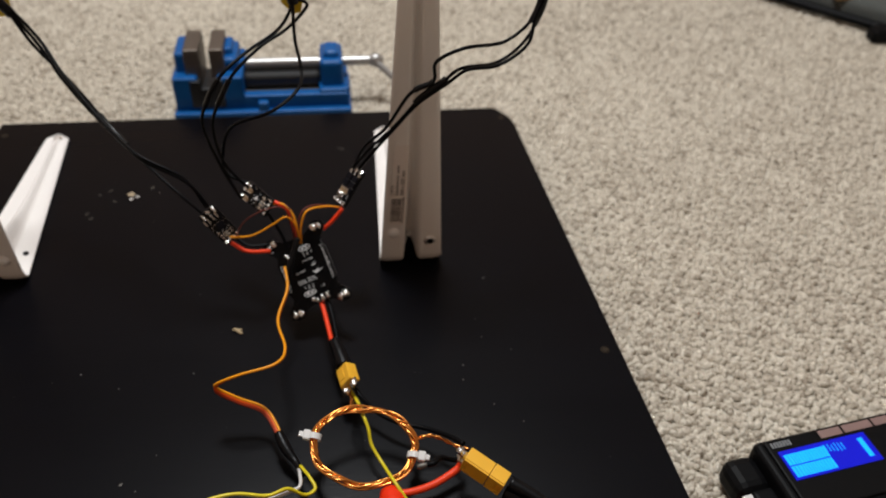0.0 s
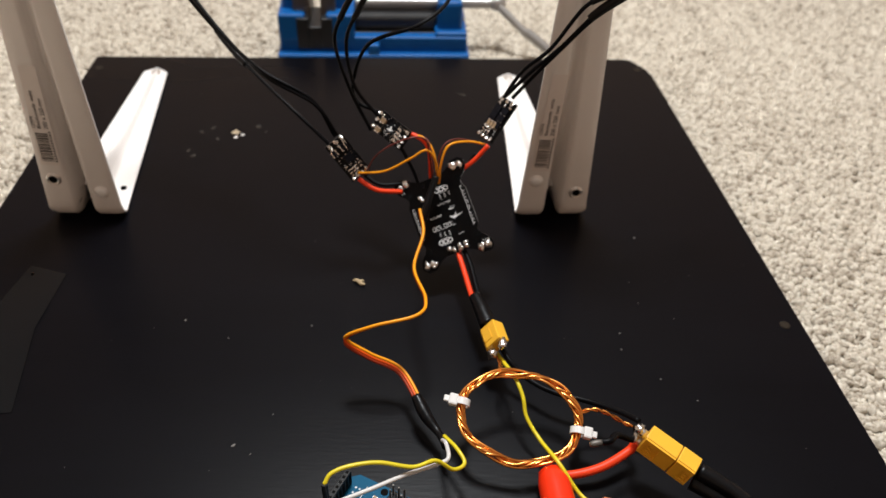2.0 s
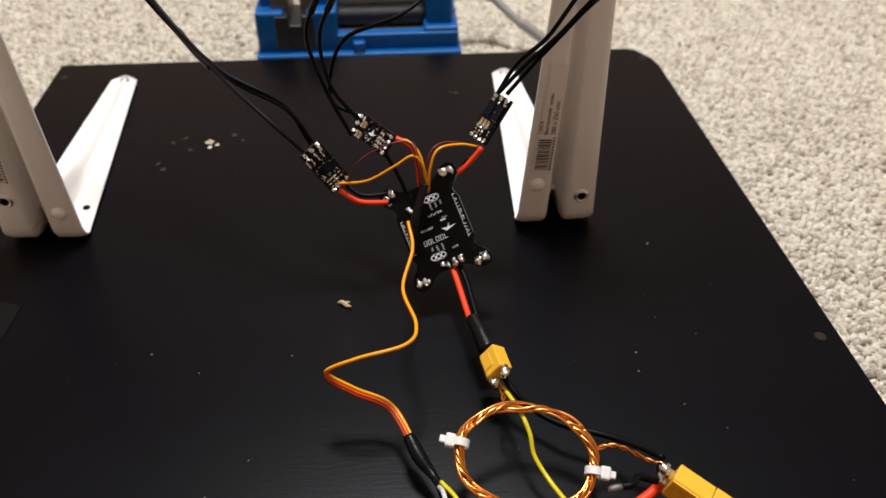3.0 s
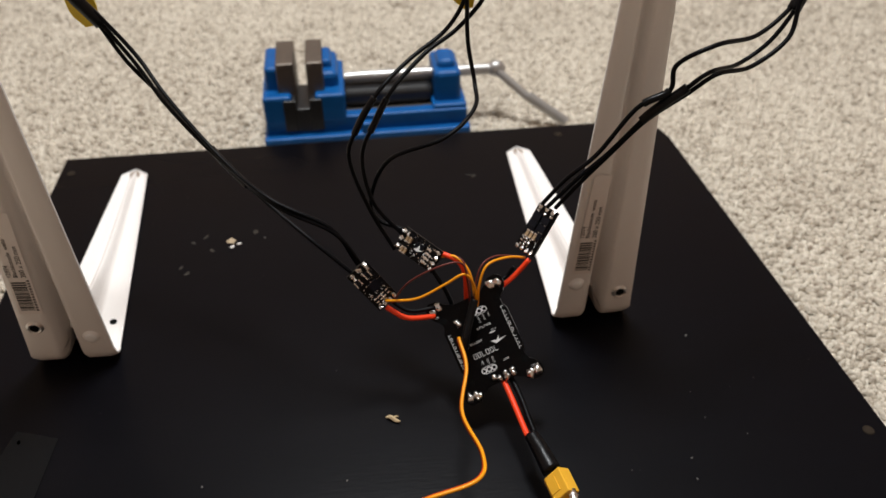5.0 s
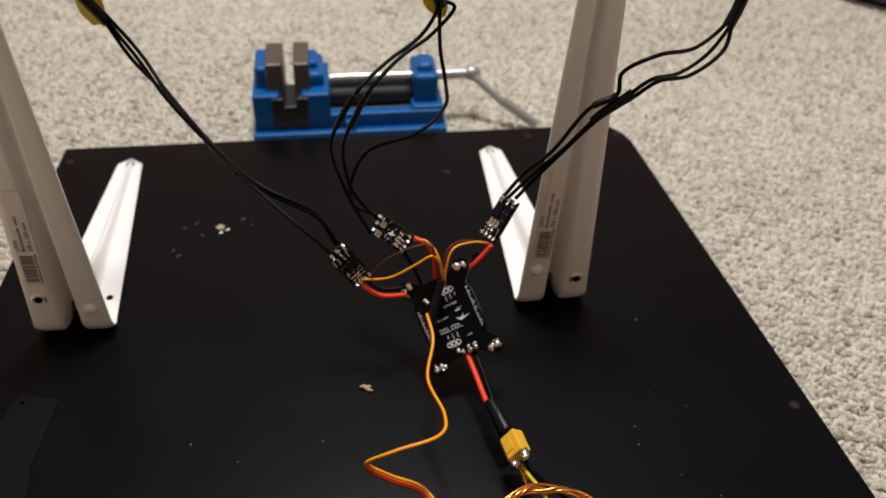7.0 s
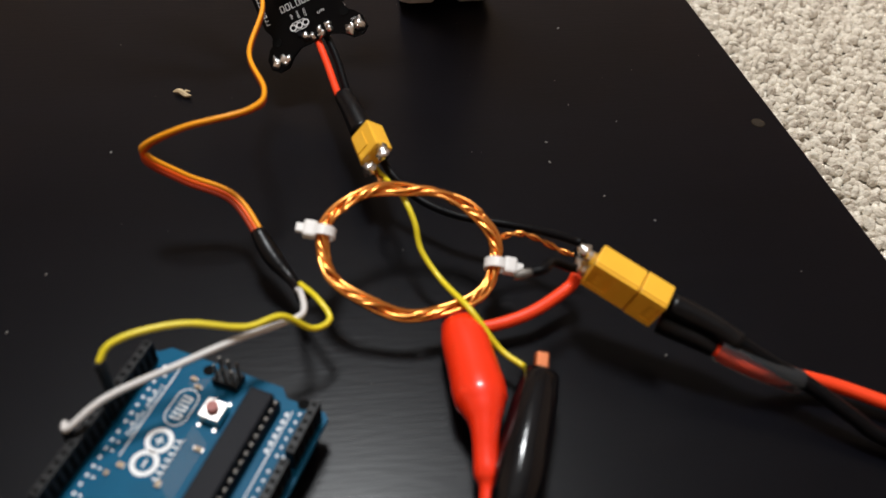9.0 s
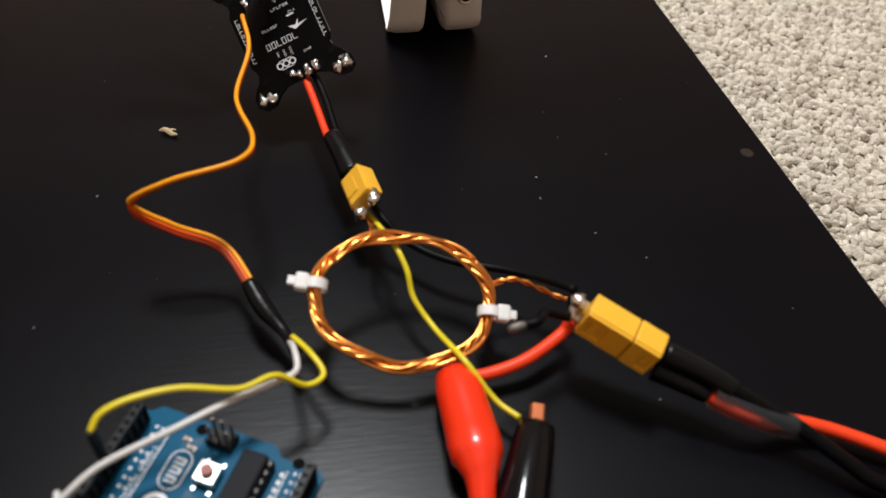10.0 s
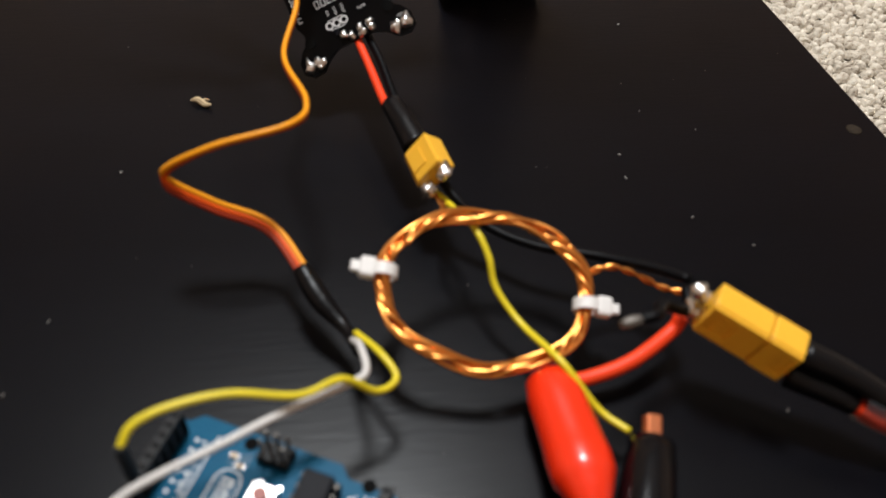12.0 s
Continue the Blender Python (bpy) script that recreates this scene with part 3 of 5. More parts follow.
shape = shape[:-1] + [(-x, -y) for x, y in quarter[:-1]] + [(0, -quarter[-1][1])] + [(x, -y) for x, y in reversed(quarter[1:-1])]
part("laminate", prism(bmesh.new(), shape, 0.0, 0.0016, 0.0), M_PCB, pdb)
for sx in (-1, 1):
    for sy in (-1, 1):
        bm = bmesh.new()
        rr = random.Random(sx * 3 + sy)
        for k in range(2):
            px, py = (14.2 + 3.6 * k) * sx * mm, (24.6 - 0.5 * k) * sy * mm
            lump(bm, (px, py, 0.0018), 0.0017, (1.1, 1.4, 0.5), 10, 6)
            lump(bm, (px + rr.uniform(-1, 1) * mm, py + rr.uniform(-1.5, 1.5) * mm, 0.0018), 0.0011, (1, 1, 0.8), 8, 5)
        part("solder_pad", bm, M_TIN, pdb, "shiny lumpy solder on the corner pad", smooth=True)
        bm = bmesh.new()
        cyl(bm, (14.6 * sx * mm, 17.0 * sy * mm, 0.0012), (14.6 * sx * mm, 17.0 * sy * mm, 0.0019), 0.0019, seg=16)
        part("mounting_hole", bm, M_HOLE, pdb)
bm = bmesh.new()
for sy, dy in ((1, 0), (-1, 0)):
    for k in range(3):
        cx = (1.2 + 2.7 * k if sy > 0 else -6.2 + 2.7 * k) * mm
        ringflat(bm, (cx, (14.5 * sy) * mm, 0.00165), 0.0009, 0.0014)
rr = random.Random(12)


def marks(x0, y0, x1, y1, n, tall):
    """A row of n small print marks from one point to another, unreadable."""
    a, b = Vector((x0, y0)), Vector((x1, y1))
    for k in range(n):
        c = a.lerp(b, (k + 0.5) / n)
        st = (b - a).length / n * 0.36
        along = abs(b.y - a.y) < abs(b.x - a.x)
        w, h = (st, tall / 2) if along else (tall / 2, st)
        kind = rr.randrange(3)
        e = 0.00012
        if kind != 1:
            box(bm, (c.x - w, c.y - h, 0.0016), (c.x + w, c.y - h + 2 * e, 0.0017))
        if kind != 2:
            box(bm, (c.x - w, c.y + h - 2 * e, 0.0016), (c.x + w, c.y + h, 0.0017))
        box(bm, (c.x - w, c.y - h, 0.0016), (c.x - w + 2 * e, c.y + h, 0.0017))
        if kind == 0:
            box(bm, (c.x + w - 2 * e, c.y - h, 0.0016), (c.x + w, c.y + h, 0.0017))


marks(0.0150, -0.0115, 0.0150, 0.0125, 14, 0.0015)
marks(-0.0148, -0.0095, -0.0148, 0.0095, 12, 0.0014)
marks(-0.0085, -0.0060, 0.0050, -0.0060, 6, 0.0026)
marks(-0.0010, 0.0065, 0.0066, 0.0065, 6, 0.0010)
marks(-0.0075, 0.0004, -0.0005, 0.0004, 6, 0.0010)
for cy in (0.0145, -0.0145):
    c0 = 0.0012 if cy > 0 else -0.0062
    for dy in (-0.0017, 0.0017):
        box(bm, (c0, cy + dy - 0.00012, 0.0016), (c0 + 0.0054, cy + dy + 0.00012, 0.0017))
box(bm, (0.0040, 0.0018, 0.0016), (0.0070, 0.0024, 0.0017))
prism(bm, [(0.0052, -0.0040), (0.0110, -0.0022), (0.0070, -0.0025), (0.0076, -0.0005), (0.0060, -0.0024), (0.0030, -0.0018)], 0.0016, 0.0017)
part("white_print", bm, M_SILK, pdb, "white printed outlines and marks")
for txt, x, y, ang in (("VOUT", 1.6, 12.2, 90), ("GND", 4.3, 12.2, 90), ("VIN", 7.0, 12.2, 90), ("VIN", -5.6, -9.0, 90), ("GND", -2.9, -9.0, 90), ("VOUT", -0.2, -9.0, 90), ("BATT", 7.8, -12.6, 180), ("V 1.0", 8.0, 3.6, 180), ("ESC", 18.0, -21.0, 180), ("ESC", -16.0, 20.6, 180)):
    lettering("print", txt, 0.0013, M_SILK, pdb, Matrix.Translation((x * mm, y * mm, 0.00168)) @ Matrix.Rotation(radians(ang + (180 if ang == 90 else 0)), 4, "Z"))
bm = bmesh.new()
for x, y in ((3.0, -19.5), (6.6, -19.0), (3.4, -21.3), (6.9, -21.0), (-2.8, -19.2), (-0.6, -20.6), (-9.0, 13.5), (-8.2, 12.4)):
    lump(bm, (x * mm, y * mm, 0.0019), 0.0013, (1, 1.2, 0.8), 8, 5)
part("solder_joint", bm, M_TIN, pdb, "bright solder joints", smooth=True)
for x, y, w, h in ((-1.5, 19.8, 2.2, 1.2), (1.8, 20.6, 1.6, 1.0), (-5.2, 20.0, 1.2, 2.0), (-4.6, -17.5, 1.5, 2.2)):
    bm = bmesh.new()
    smd(bm, x * mm, y * mm, w * mm, h * mm)
    part("component", bm, M_CHIPBLK, pdb)


# ---- speed controllers ----
def esc(m, look_kind, label):
    root = empty("speed_controller", m)
    tagged(root, label, "speed controller", group="speed controllers")
    L, W = 0.0118, 0.0058
    part("laminate", boxes(((-L, -W, -0.0008), (L, W, 0.0008)), bevel=0.0003), M_PCB, root)
    rr = random.Random(look_kind)
    bm = bmesh.new()
    for k in range(3):
        lump(bm, (-L + 0.0012, (-3.8 + 3.8 * k) * mm, 0.0013), 0.0012, (1.1, 0.8, 0.8), 8, 5)
        lump(bm, (-L + 0.0036, (-3.8 + 3.8 * k) * mm, 0.0011), 0.0008, (1, 1, 0.7), 8, 5)
    for k in range(4):
        lump(bm, (L - 0.0013, (-4.2 + 2.8 * k) * mm, 0.0012), 0.0011, (1, 0.9, 0.8), 8, 5)
    for _ in range(14):
        smd(bm, rr.uniform(-6, 8.5) * mm, rr.uniform(-4.6, 4.6) * mm, 0.0004, 0.0006, 0.0008, 0.0004)
    for _ in range(26):
        smd(bm, rr.uniform(-7, 9.5) * mm, rr.choice((-1, 1)) * rr.uniform(1.2, 5.4) * mm, 0.00025, 0.0003, 0.0008, 0.0003)
    for k in range(9):
        lump(bm, ((5.6 + 1.6 * (k // 3)) * mm, (-3.6 + 2.0 * (k % 3)) * mm, 0.0012), 0.0006, (1, 1.2, 0.8), 6, 4)
    part("solder", bm, M_TIN, root, "rows of bright solder", smooth=False)
    chips = []
    if look_kind == 1:
        chips = [(-5.6 + 3.9 * k, -2.7 + 5.2 * j, 3.4, 4.2, 1.0) for k in range(3) for j in range(2)]
    else:
        chips = [(0.2, 0.6, 4.6, 4.6, 0.9)] + [(-5.8 + 2.7 * k, 4.0, 1.4, 1.2, 0.6) for k in range(4)]
    for x, y, w, h_, t_ in chips:
        bm = bmesh.new()
        smd(bm, x * mm, y * mm, w * mm, h_ * mm, 0.0008, t_ * mm)
        part("chip", bm, M_CHIPBLK, root)
    caps = [(3.2, -2.6 + 2.2 * k, 3.0, 1.6) for k in range(3)] if look_kind == 1 else [(-7.4 + 1.9 * k, -4.0 + 5.6 * j, 1.4, 2.6) for k in range(2) for j in range(2)] + [(6.0, -3.2 + 2.1 * k, 1.8, 1.1) for k in range(4)]
    for x, y, w, h_ in caps:
        bm = bmesh.new()
        box(bm, (x * mm - w * mm / 2, y * mm - h_ * mm / 2, 0.0008), (x * mm + w * mm / 2, y * mm + h_ * mm / 2, 0.0021), 0.0002)
        part("capacitor", bm, M_CAP if look_kind < 3 and (look_kind == 1 or x < 0) else (M_CHIPBLK if look_kind == 3 else M_TIN), root)
        bm = bmesh.new()
        for sgn in (-1, 1):
            if w > h_:
                smd(bm, x * mm + sgn * w * mm / 2, y * mm, 0.0006, h_ * mm, 0.0008, 0.0015)
            else:
                smd(bm, x * mm, y * mm + sgn * h_ * mm / 2, w * mm, 0.0006, 0.0008, 0.0015)
        part("solder", bm, M_TIN, root)
    bm = bmesh.new()
    for _ in range(18):
        x, y = rr.uniform(-5, 7) * mm, rr.uniform(-4, 4) * mm
        box(bm, (x, y, 0.00085), (x + 0.0010, y + 0.00025, 0.00092))
    if look_kind == 2:
        prism(bm, [(0.0005, -0.001), (0.0032, 0.0006), (0.0012, 0.0002), (0.0004, 0.0022), (-0.0004, 0.0003), (-0.0020, -0.0008)], 0.0018, 0.0019)
    part("white_print", bm, M_SILK, root)
    return root


esc(axes((0.09412, 0.67677, 0.08003), (-0.5329, -0.4287, -0.7295), (0.611, -0.7914, 0.0187)), 1, "narrow black speed controller with tan capacitors, hanging before a bracket")
esc(axes((0.03928, 0.67681, 0.07257), (0.6594, -0.7465, -0.0889), (0.5206, 0.3682, 0.7703)), 2, "narrow black speed controller with white emblem, hanging on wires")
esc(axes((0.0167, 0.66506, 0.06258), (0.5888, -0.1712, -0.7899), (0.7592, 0.4525, 0.4678)), 3, "narrow black speed controller tilted on edge, hanging on wires")


# ---- cable runs: control points ----
RIBBON = [(0.0546, 0.6453, 0.0443), (0.0565, 0.6305, 0.0407), (0.0521, 0.6087, 0.0373), (0.0577, 0.5848, 0.0401), (0.0538, 0.5698, 0.0448), (0.0341, 0.5646, 0.0428), (0.0214, 0.5652, 0.0335), (0.0321, 0.5636, 0.0242), (0.0464, 0.5597, 0.0184), (0.0558, 0.5435, 0.0154)]
SLEEVE = [(0.0539, 0.5468, 0.0167), (0.0585, 0.538, 0.0136), (0.0638, 0.5303, 0.0121), (0.0673, 0.5211, 0.0149)]
WHITE = [(0.0655, 0.5238, 0.0155), (0.0668, 0.518, 0.0213), (0.0675, 0.5095, 0.0234), (0.063, 0.5061, 0.024), (0.0503, 0.4995, 0.0265), (0.0377, 0.493, 0.0272), (0.0203, 0.4856, 0.0257), (0.0113, 0.48, 0.0221), (0.0096, 0.4823, 0.0205)]
YELLOW = [(0.0663, 0.5262, 0.0152), (0.0713, 0.5172, 0.0191), (0.0745, 0.5104, 0.0184), (0.0696, 0.5064, 0.0198), (0.062, 0.5055, 0.0274), (0.0529, 0.501, 0.0296), (0.0394, 0.5004, 0.0335), (0.0282, 0.4979, 0.0347), (0.0213, 0.4949, 0.0341), (0.0188, 0.4916, 0.0317)]
PRED = [(0.0738, 0.6412, 0.0248), (0.0776, 0.6257, 0.0222), (0.0807, 0.6104, 0.0205), (0.0825, 0.6014, 0.0205)]
PBLK = [(0.0772, 0.6418, 0.0253), (0.0815, 0.6269, 0.0226), (0.084, 0.6122, 0.0207), (0.0862, 0.6001, 0.0197)]
WRAP = [(0.0829, 0.6055, 0.0217), (0.0858, 0.5973, 0.021), (0.0888, 0.5877, 0.0196)]
XS = [(0.089, 0.5836, 0.0225), (0.0916, 0.5726, 0.0216)]
BLKW = [(0.0932, 0.5769, 0.0193), (0.0974, 0.568, 0.0174), (0.1056, 0.5601, 0.0135), (0.1169, 0.5516, 0.014), (0.1318, 0.5452, 0.0157), (0.1433, 0.5364, 0.0202), (0.1502, 0.528, 0.0244)]
YELW = [(0.091, 0.5771, 0.0143), (0.0958, 0.5634, 0.0184), (0.0986, 0.5503, 0.0248), (0.1015, 0.5423, 0.0217), (0.103, 0.5361, 0.016), (0.1084, 0.5268, 0.0122), (0.1145, 0.512, 0.0164), (0.1222, 0.5023, 0.0099), (0.1281, 0.4955, 0.0099)]
RING = [(0.0739, 0.5361, 0.0232), (0.1015, 0.5482, 0.0299), (0.1257, 0.5316, 0.0166), (0.096, 0.5115, 0.0159)]
RLEAD = [(0.1257, 0.5316, 0.0182), (0.1261, 0.5357, 0.0189), (0.1327, 0.5375, 0.0196), (0.1398, 0.5369, 0.0171), (0.1478, 0.5341, 0.0137), (0.1542, 0.5326, 0.0125)]
RLEAD2 = [(0.0953, 0.5524, 0.0252), (0.0927, 0.5581, 0.0219), (0.093, 0.5665, 0.0178), (0.0897, 0.5767, 0.0138)]
XB = [(0.1521, 0.5207, 0.0333), (0.1706, 0.5076, 0.0278)]
REDW = [(0.1495, 0.5237, 0.0149), (0.1468, 0.5216, 0.0114), (0.1348, 0.5151, 0.0093), (0.123, 0.5125, 0.0073), (0.1138, 0.5123, 0.0068)]
STUB = [(0.1485, 0.5255, 0.0242), (0.1462, 0.5185, 0.0244), (0.1373, 0.5159, 0.0311), (0.1335, 0.5112, 0.0338), (0.1249, 0.5101, 0.0327)]
RCLIP = [(0.1135, 0.5139, 0.0107), (0.1122, 0.5112, 0.0098), (0.1135, 0.4925, 0.0112), (0.1137, 0.4798, 0.0122), (0.1128, 0.4697, 0.0097), (0.1124, 0.4625, 0.0073), (0.1093, 0.4502, 0.005)]
KCLIP = [(0.133, 0.4969, 0.0136), (0.1316, 0.4909, 0.0116), (0.1251, 0.4753, 0.0111), (0.1202, 0.4624, 0.0095), (0.115, 0.4507, 0.0074), (0.1115, 0.438, 0.0046)]
CABB = [(0.171, 0.505, 0.022), (0.181, 0.499, 0.02), (0.189, 0.493, 0.018), (0.199, 0.487, 0.014), (0.206, 0.483, 0.012), (0.218, 0.473, 0.008), (0.227, 0.466, 0.005), (0.2500, 0.4545, 0.0035), (0.2800, 0.4330, 0.0030), (0.3100, 0.4080, -0.006), (0.3607, 0.3600, -0.0135), (0.4207, 0.3052, -0.011), (0.4407, 0.2052, -0.011)]
CABR = [(0.169, 0.504, 0.016), (0.1787, 0.4974, 0.0153), (0.1874, 0.4914, 0.0133), (0.1967, 0.487, 0.0117), (0.2077, 0.4864, 0.0086), (0.221, 0.483, 0.006), (0.238, 0.474, 0.005), (0.2620, 0.4600, 0.0040), (0.2900, 0.4400, 0.0010), (0.3200, 0.4150, -0.010), (0.3657, 0.3748, -0.0135), (0.4257, 0.3098, -0.011), (0.4457, 0.2098, -0.011)]
CLEAR = [(0.184, 0.494, 0.015), (0.195, 0.487, 0.013), (0.206, 0.483, 0.011)]
LCAB = [(0.0106, 0.6678, 0.074), (0.0001, 0.6702, 0.0938), (-0.0249, 0.679, 0.1047), (-0.0498, 0.7057, 0.1106), (-0.0723, 0.728, 0.1251), (-0.0857, 0.7441, 0.1375), (-0.0984, 0.7494, 0.1567), (-0.1099, 0.7475, 0.1779), (-0.1152, 0.7483, 0.2031)]
LCAB2 = [(0.0089, 0.6689, 0.0663), (-0.0096, 0.6793, 0.0799), (-0.0293, 0.698, 0.0879), (-0.0494, 0.7198, 0.0961), (-0.0709, 0.7367, 0.1176), (-0.0897, 0.7449, 0.1388), (-0.1015, 0.7507, 0.1598), (-0.1118, 0.7498, 0.1801), (-0.1171, 0.7504, 0.2037)]
LTAPE = [(-0.1056, 0.7558, 0.1527), (-0.1075, 0.7552, 0.1704), (-0.1089, 0.755, 0.191)]
MA = [(0.0281, 0.6848, 0.0668), (0.0173, 0.694, 0.0851), (0.0098, 0.6999, 0.1094), (0.0143, 0.6995, 0.1256), (0.0249, 0.7028, 0.1418), (0.0392, 0.7166, 0.149), (0.0558, 0.7282, 0.156), (0.064, 0.7298, 0.1675), (0.0645, 0.7295, 0.1745)]
MB = [(0.0325, 0.6863, 0.074), (0.0195, 0.693, 0.0891), (0.0158, 0.6993, 0.111), (0.023, 0.7018, 0.128), (0.0316, 0.7064, 0.1411), (0.0465, 0.7184, 0.1509), (0.0613, 0.7276, 0.1571), (0.0733, 0.733, 0.168), (0.0703, 0.7326, 0.1723), (0.0649, 0.7308, 0.1729)]
MC = [(0.0333, 0.6876, 0.076), (0.0204, 0.694, 0.079), (0.0188, 0.698, 0.0899), (0.0281, 0.69, 0.1149), (0.0523, 0.6864, 0.127), (0.0666, 0.7001, 0.1327), (0.0686, 0.7163, 0.1363), (0.0659, 0.7225, 0.1537), (0.0659, 0.7293, 0.1738)]
MBUN = [(0.0664, 0.7297, 0.1716), (0.0637, 0.7297, 0.1821), (0.0613, 0.7298, 0.1936), (0.0587, 0.7298, 0.2082)]
MTAPE = [(0.0676, 0.7366, 0.1627), (0.0619, 0.7367, 0.1779), (0.0574, 0.7368, 0.1961)]
RA = [(0.0967, 0.672, 0.0969), (0.1082, 0.672, 0.1111), (0.1215, 0.672, 0.125), (0.1352, 0.672, 0.1421), (0.1479, 0.672, 0.1528), (0.1576, 0.672, 0.1608), (0.1794, 0.6933, 0.1522), (0.1943, 0.6986, 0.1603), (0.204, 0.7017, 0.1765), (0.2061, 0.7036, 0.1886)]
RB = [(0.0967, 0.6863, 0.0861), (0.1044, 0.674, 0.1103), (0.1167, 0.6738, 0.1229), (0.13, 0.6722, 0.1456), (0.1426, 0.6725, 0.153), (0.1441, 0.674, 0.1637), (0.1591, 0.674, 0.1717), (0.1837, 0.6911, 0.1666), (0.2001, 0.6976, 0.1785), (0.2029, 0.7004, 0.1934)]
RC = [(0.1004, 0.672, 0.0961), (0.1099, 0.672, 0.109), (0.1214, 0.672, 0.1236), (0.1345, 0.672, 0.1394), (0.1498, 0.672, 0.1513), (0.1609, 0.672, 0.1598), (0.1794, 0.6817, 0.1571), (0.1957, 0.6883, 0.1659), (0.2, 0.6948, 0.1788), (0.2057, 0.6988, 0.1899)]
RBUN = [(0.1991, 0.6967, 0.1743), (0.2032, 0.6996, 0.1829), (0.2045, 0.7009, 0.1927), (0.2001, 0.7003, 0.2115)]
SOL = [(0.0223, 0.6618, 0.0554), (0.0364, 0.6558, 0.0613), (0.0494, 0.6546, 0.0702), (0.0578, 0.6544, 0.0757), (0.0628, 0.6558, 0.0663), (0.0639, 0.6558, 0.054)]
SOM = [(0.0488, 0.6709, 0.0726), (0.0555, 0.6675, 0.0747), (0.0612, 0.6617, 0.0695), (0.0638, 0.6558, 0.0549)]
SOR = [(0.0886, 0.6719, 0.0679), (0.0796, 0.6679, 0.0722), (0.0692, 0.6615, 0.0741), (0.0653, 0.6578, 0.0657), (0.0644, 0.6558, 0.0541)]
SML = [(0.0251, 0.6621, 0.0535), (0.0329, 0.6552, 0.0721), (0.046, 0.6521, 0.0832), (0.0563, 0.6537, 0.083), (0.0594, 0.6552, 0.0707), (0.0611, 0.6559, 0.0543)]
SMM = [(0.0502, 0.671, 0.0726), (0.0578, 0.6659, 0.0745), (0.0607, 0.6594, 0.0663), (0.0613, 0.6559, 0.0543)]
SMR = [(0.0859, 0.672, 0.0688), (0.0727, 0.666, 0.0749), (0.0652, 0.6599, 0.0726), (0.0623, 0.6559, 0.0542)]
BUN = [(0.0629, 0.6555, 0.0586), (0.0601, 0.6493, 0.0525), (0.0579, 0.644, 0.0472), (0.0573, 0.6415, 0.0416)]
LRED = [(0.0224, 0.6616, 0.0516), (0.0318, 0.6572, 0.048), (0.045, 0.66, 0.045)]
LBLK = [(0.0248, 0.6647, 0.0526), (0.0334, 0.6603, 0.0493), (0.0453, 0.6619, 0.0487)]
RRED = [(0.0898, 0.668, 0.07), (0.0829, 0.6666, 0.0615), (0.0753, 0.664, 0.0561)]
RBLK = [(0.0844, 0.6755, 0.0593), (0.0798, 0.6734, 0.0545), (0.0739, 0.6689, 0.0558)]
MRED = [(0.0491, 0.6709, 0.0747), (0.0561, 0.6674, 0.0726), (0.0593, 0.6648, 0.0666), (0.0604, 0.6647, 0.0499)]
MBLK = [(0.0439, 0.6754, 0.0636), (0.0506, 0.6704, 0.0524), (0.054, 0.6672, 0.0441), (0.0555, 0.6636, 0.0379)]


# ---- motor cables ----
def bundle(name, label, strands, sleeve=(), extra=()):
    root = empty(name)
    tagged(root, label, "cable", group="motor cables")
    for pts in strands:
        wire("strand", pts, 0.0010, M_WIRE, root, n=8)
    for pts, r in sleeve:
        wire("heat_shrink", pts, r, M_HEAT, root, "black heat-shrink sleeve", n=8)
    for f in extra:
        f(root)
    return root


def flag(pts, width):
    """A folded strip of tape standing behind a cable."""
    def make(root):
        line = spline(pts, 6)
        bm = bmesh.new()
        rows = []
        for i, q in enumerate(line):
            t = i / (len(line) - 1)
            w = width * (0.35 + 0.65 * min(1, t * 5)) / 2
            rows.append([bm.verts.new(q + Vector((sx * w, dy, sx * w * 0.15))) for sx, dy in ((-1, 0), (1, 0), (1, 0.0012), (-1, 0.0012))])
        for a, b in zip(rows, rows[1:]):
            for k in range(4):
                bm.faces.new((a[k], a[(k + 1) % 4], b[(k + 1) % 4], b[k]))
        bm.faces.new(rows[0])
        bm.faces.new(list(reversed(rows[-1])))
        part("tape_flag", bm, M_TAPE, root, "flat yellow tape end behind the cable")
    return make


def between(pts, i, j):
    return spline(pts, 6)[i:j]


LCAB3 = [(x + 0.0012, y - 0.001, z + 0.0016 - 0.004 * math.sin(k)) for k, (x, y, z) in enumerate(LCAB)]
bundle("motor_cable", "three twisted black motor wires with a yellow tape end", [LCAB, LCAB2, LCAB3],
       [(LCAB[6:], 0.0030), (between(LCAB2, 15, 21), 0.0019)], [flag(LTAPE, 0.0125)])
bundle("motor_cable", "three black motor wires splayed in loops below a yellow tape end", [MA, MB, MC],
       [(MBUN, 0.0031), (between(MA, 17, 24), 0.0016), (between(MB, 16, 23), 0.0016)], [flag(MTAPE, 0.0115)])
bundle("motor_cable", "three black motor wires with heat-shrink joints before a bracket", [RA, RB, RC],
       [(RBUN, 0.0030), (between(RA, 17, 26), 0.0021), (between(RB, 19, 25), 0.0016)])

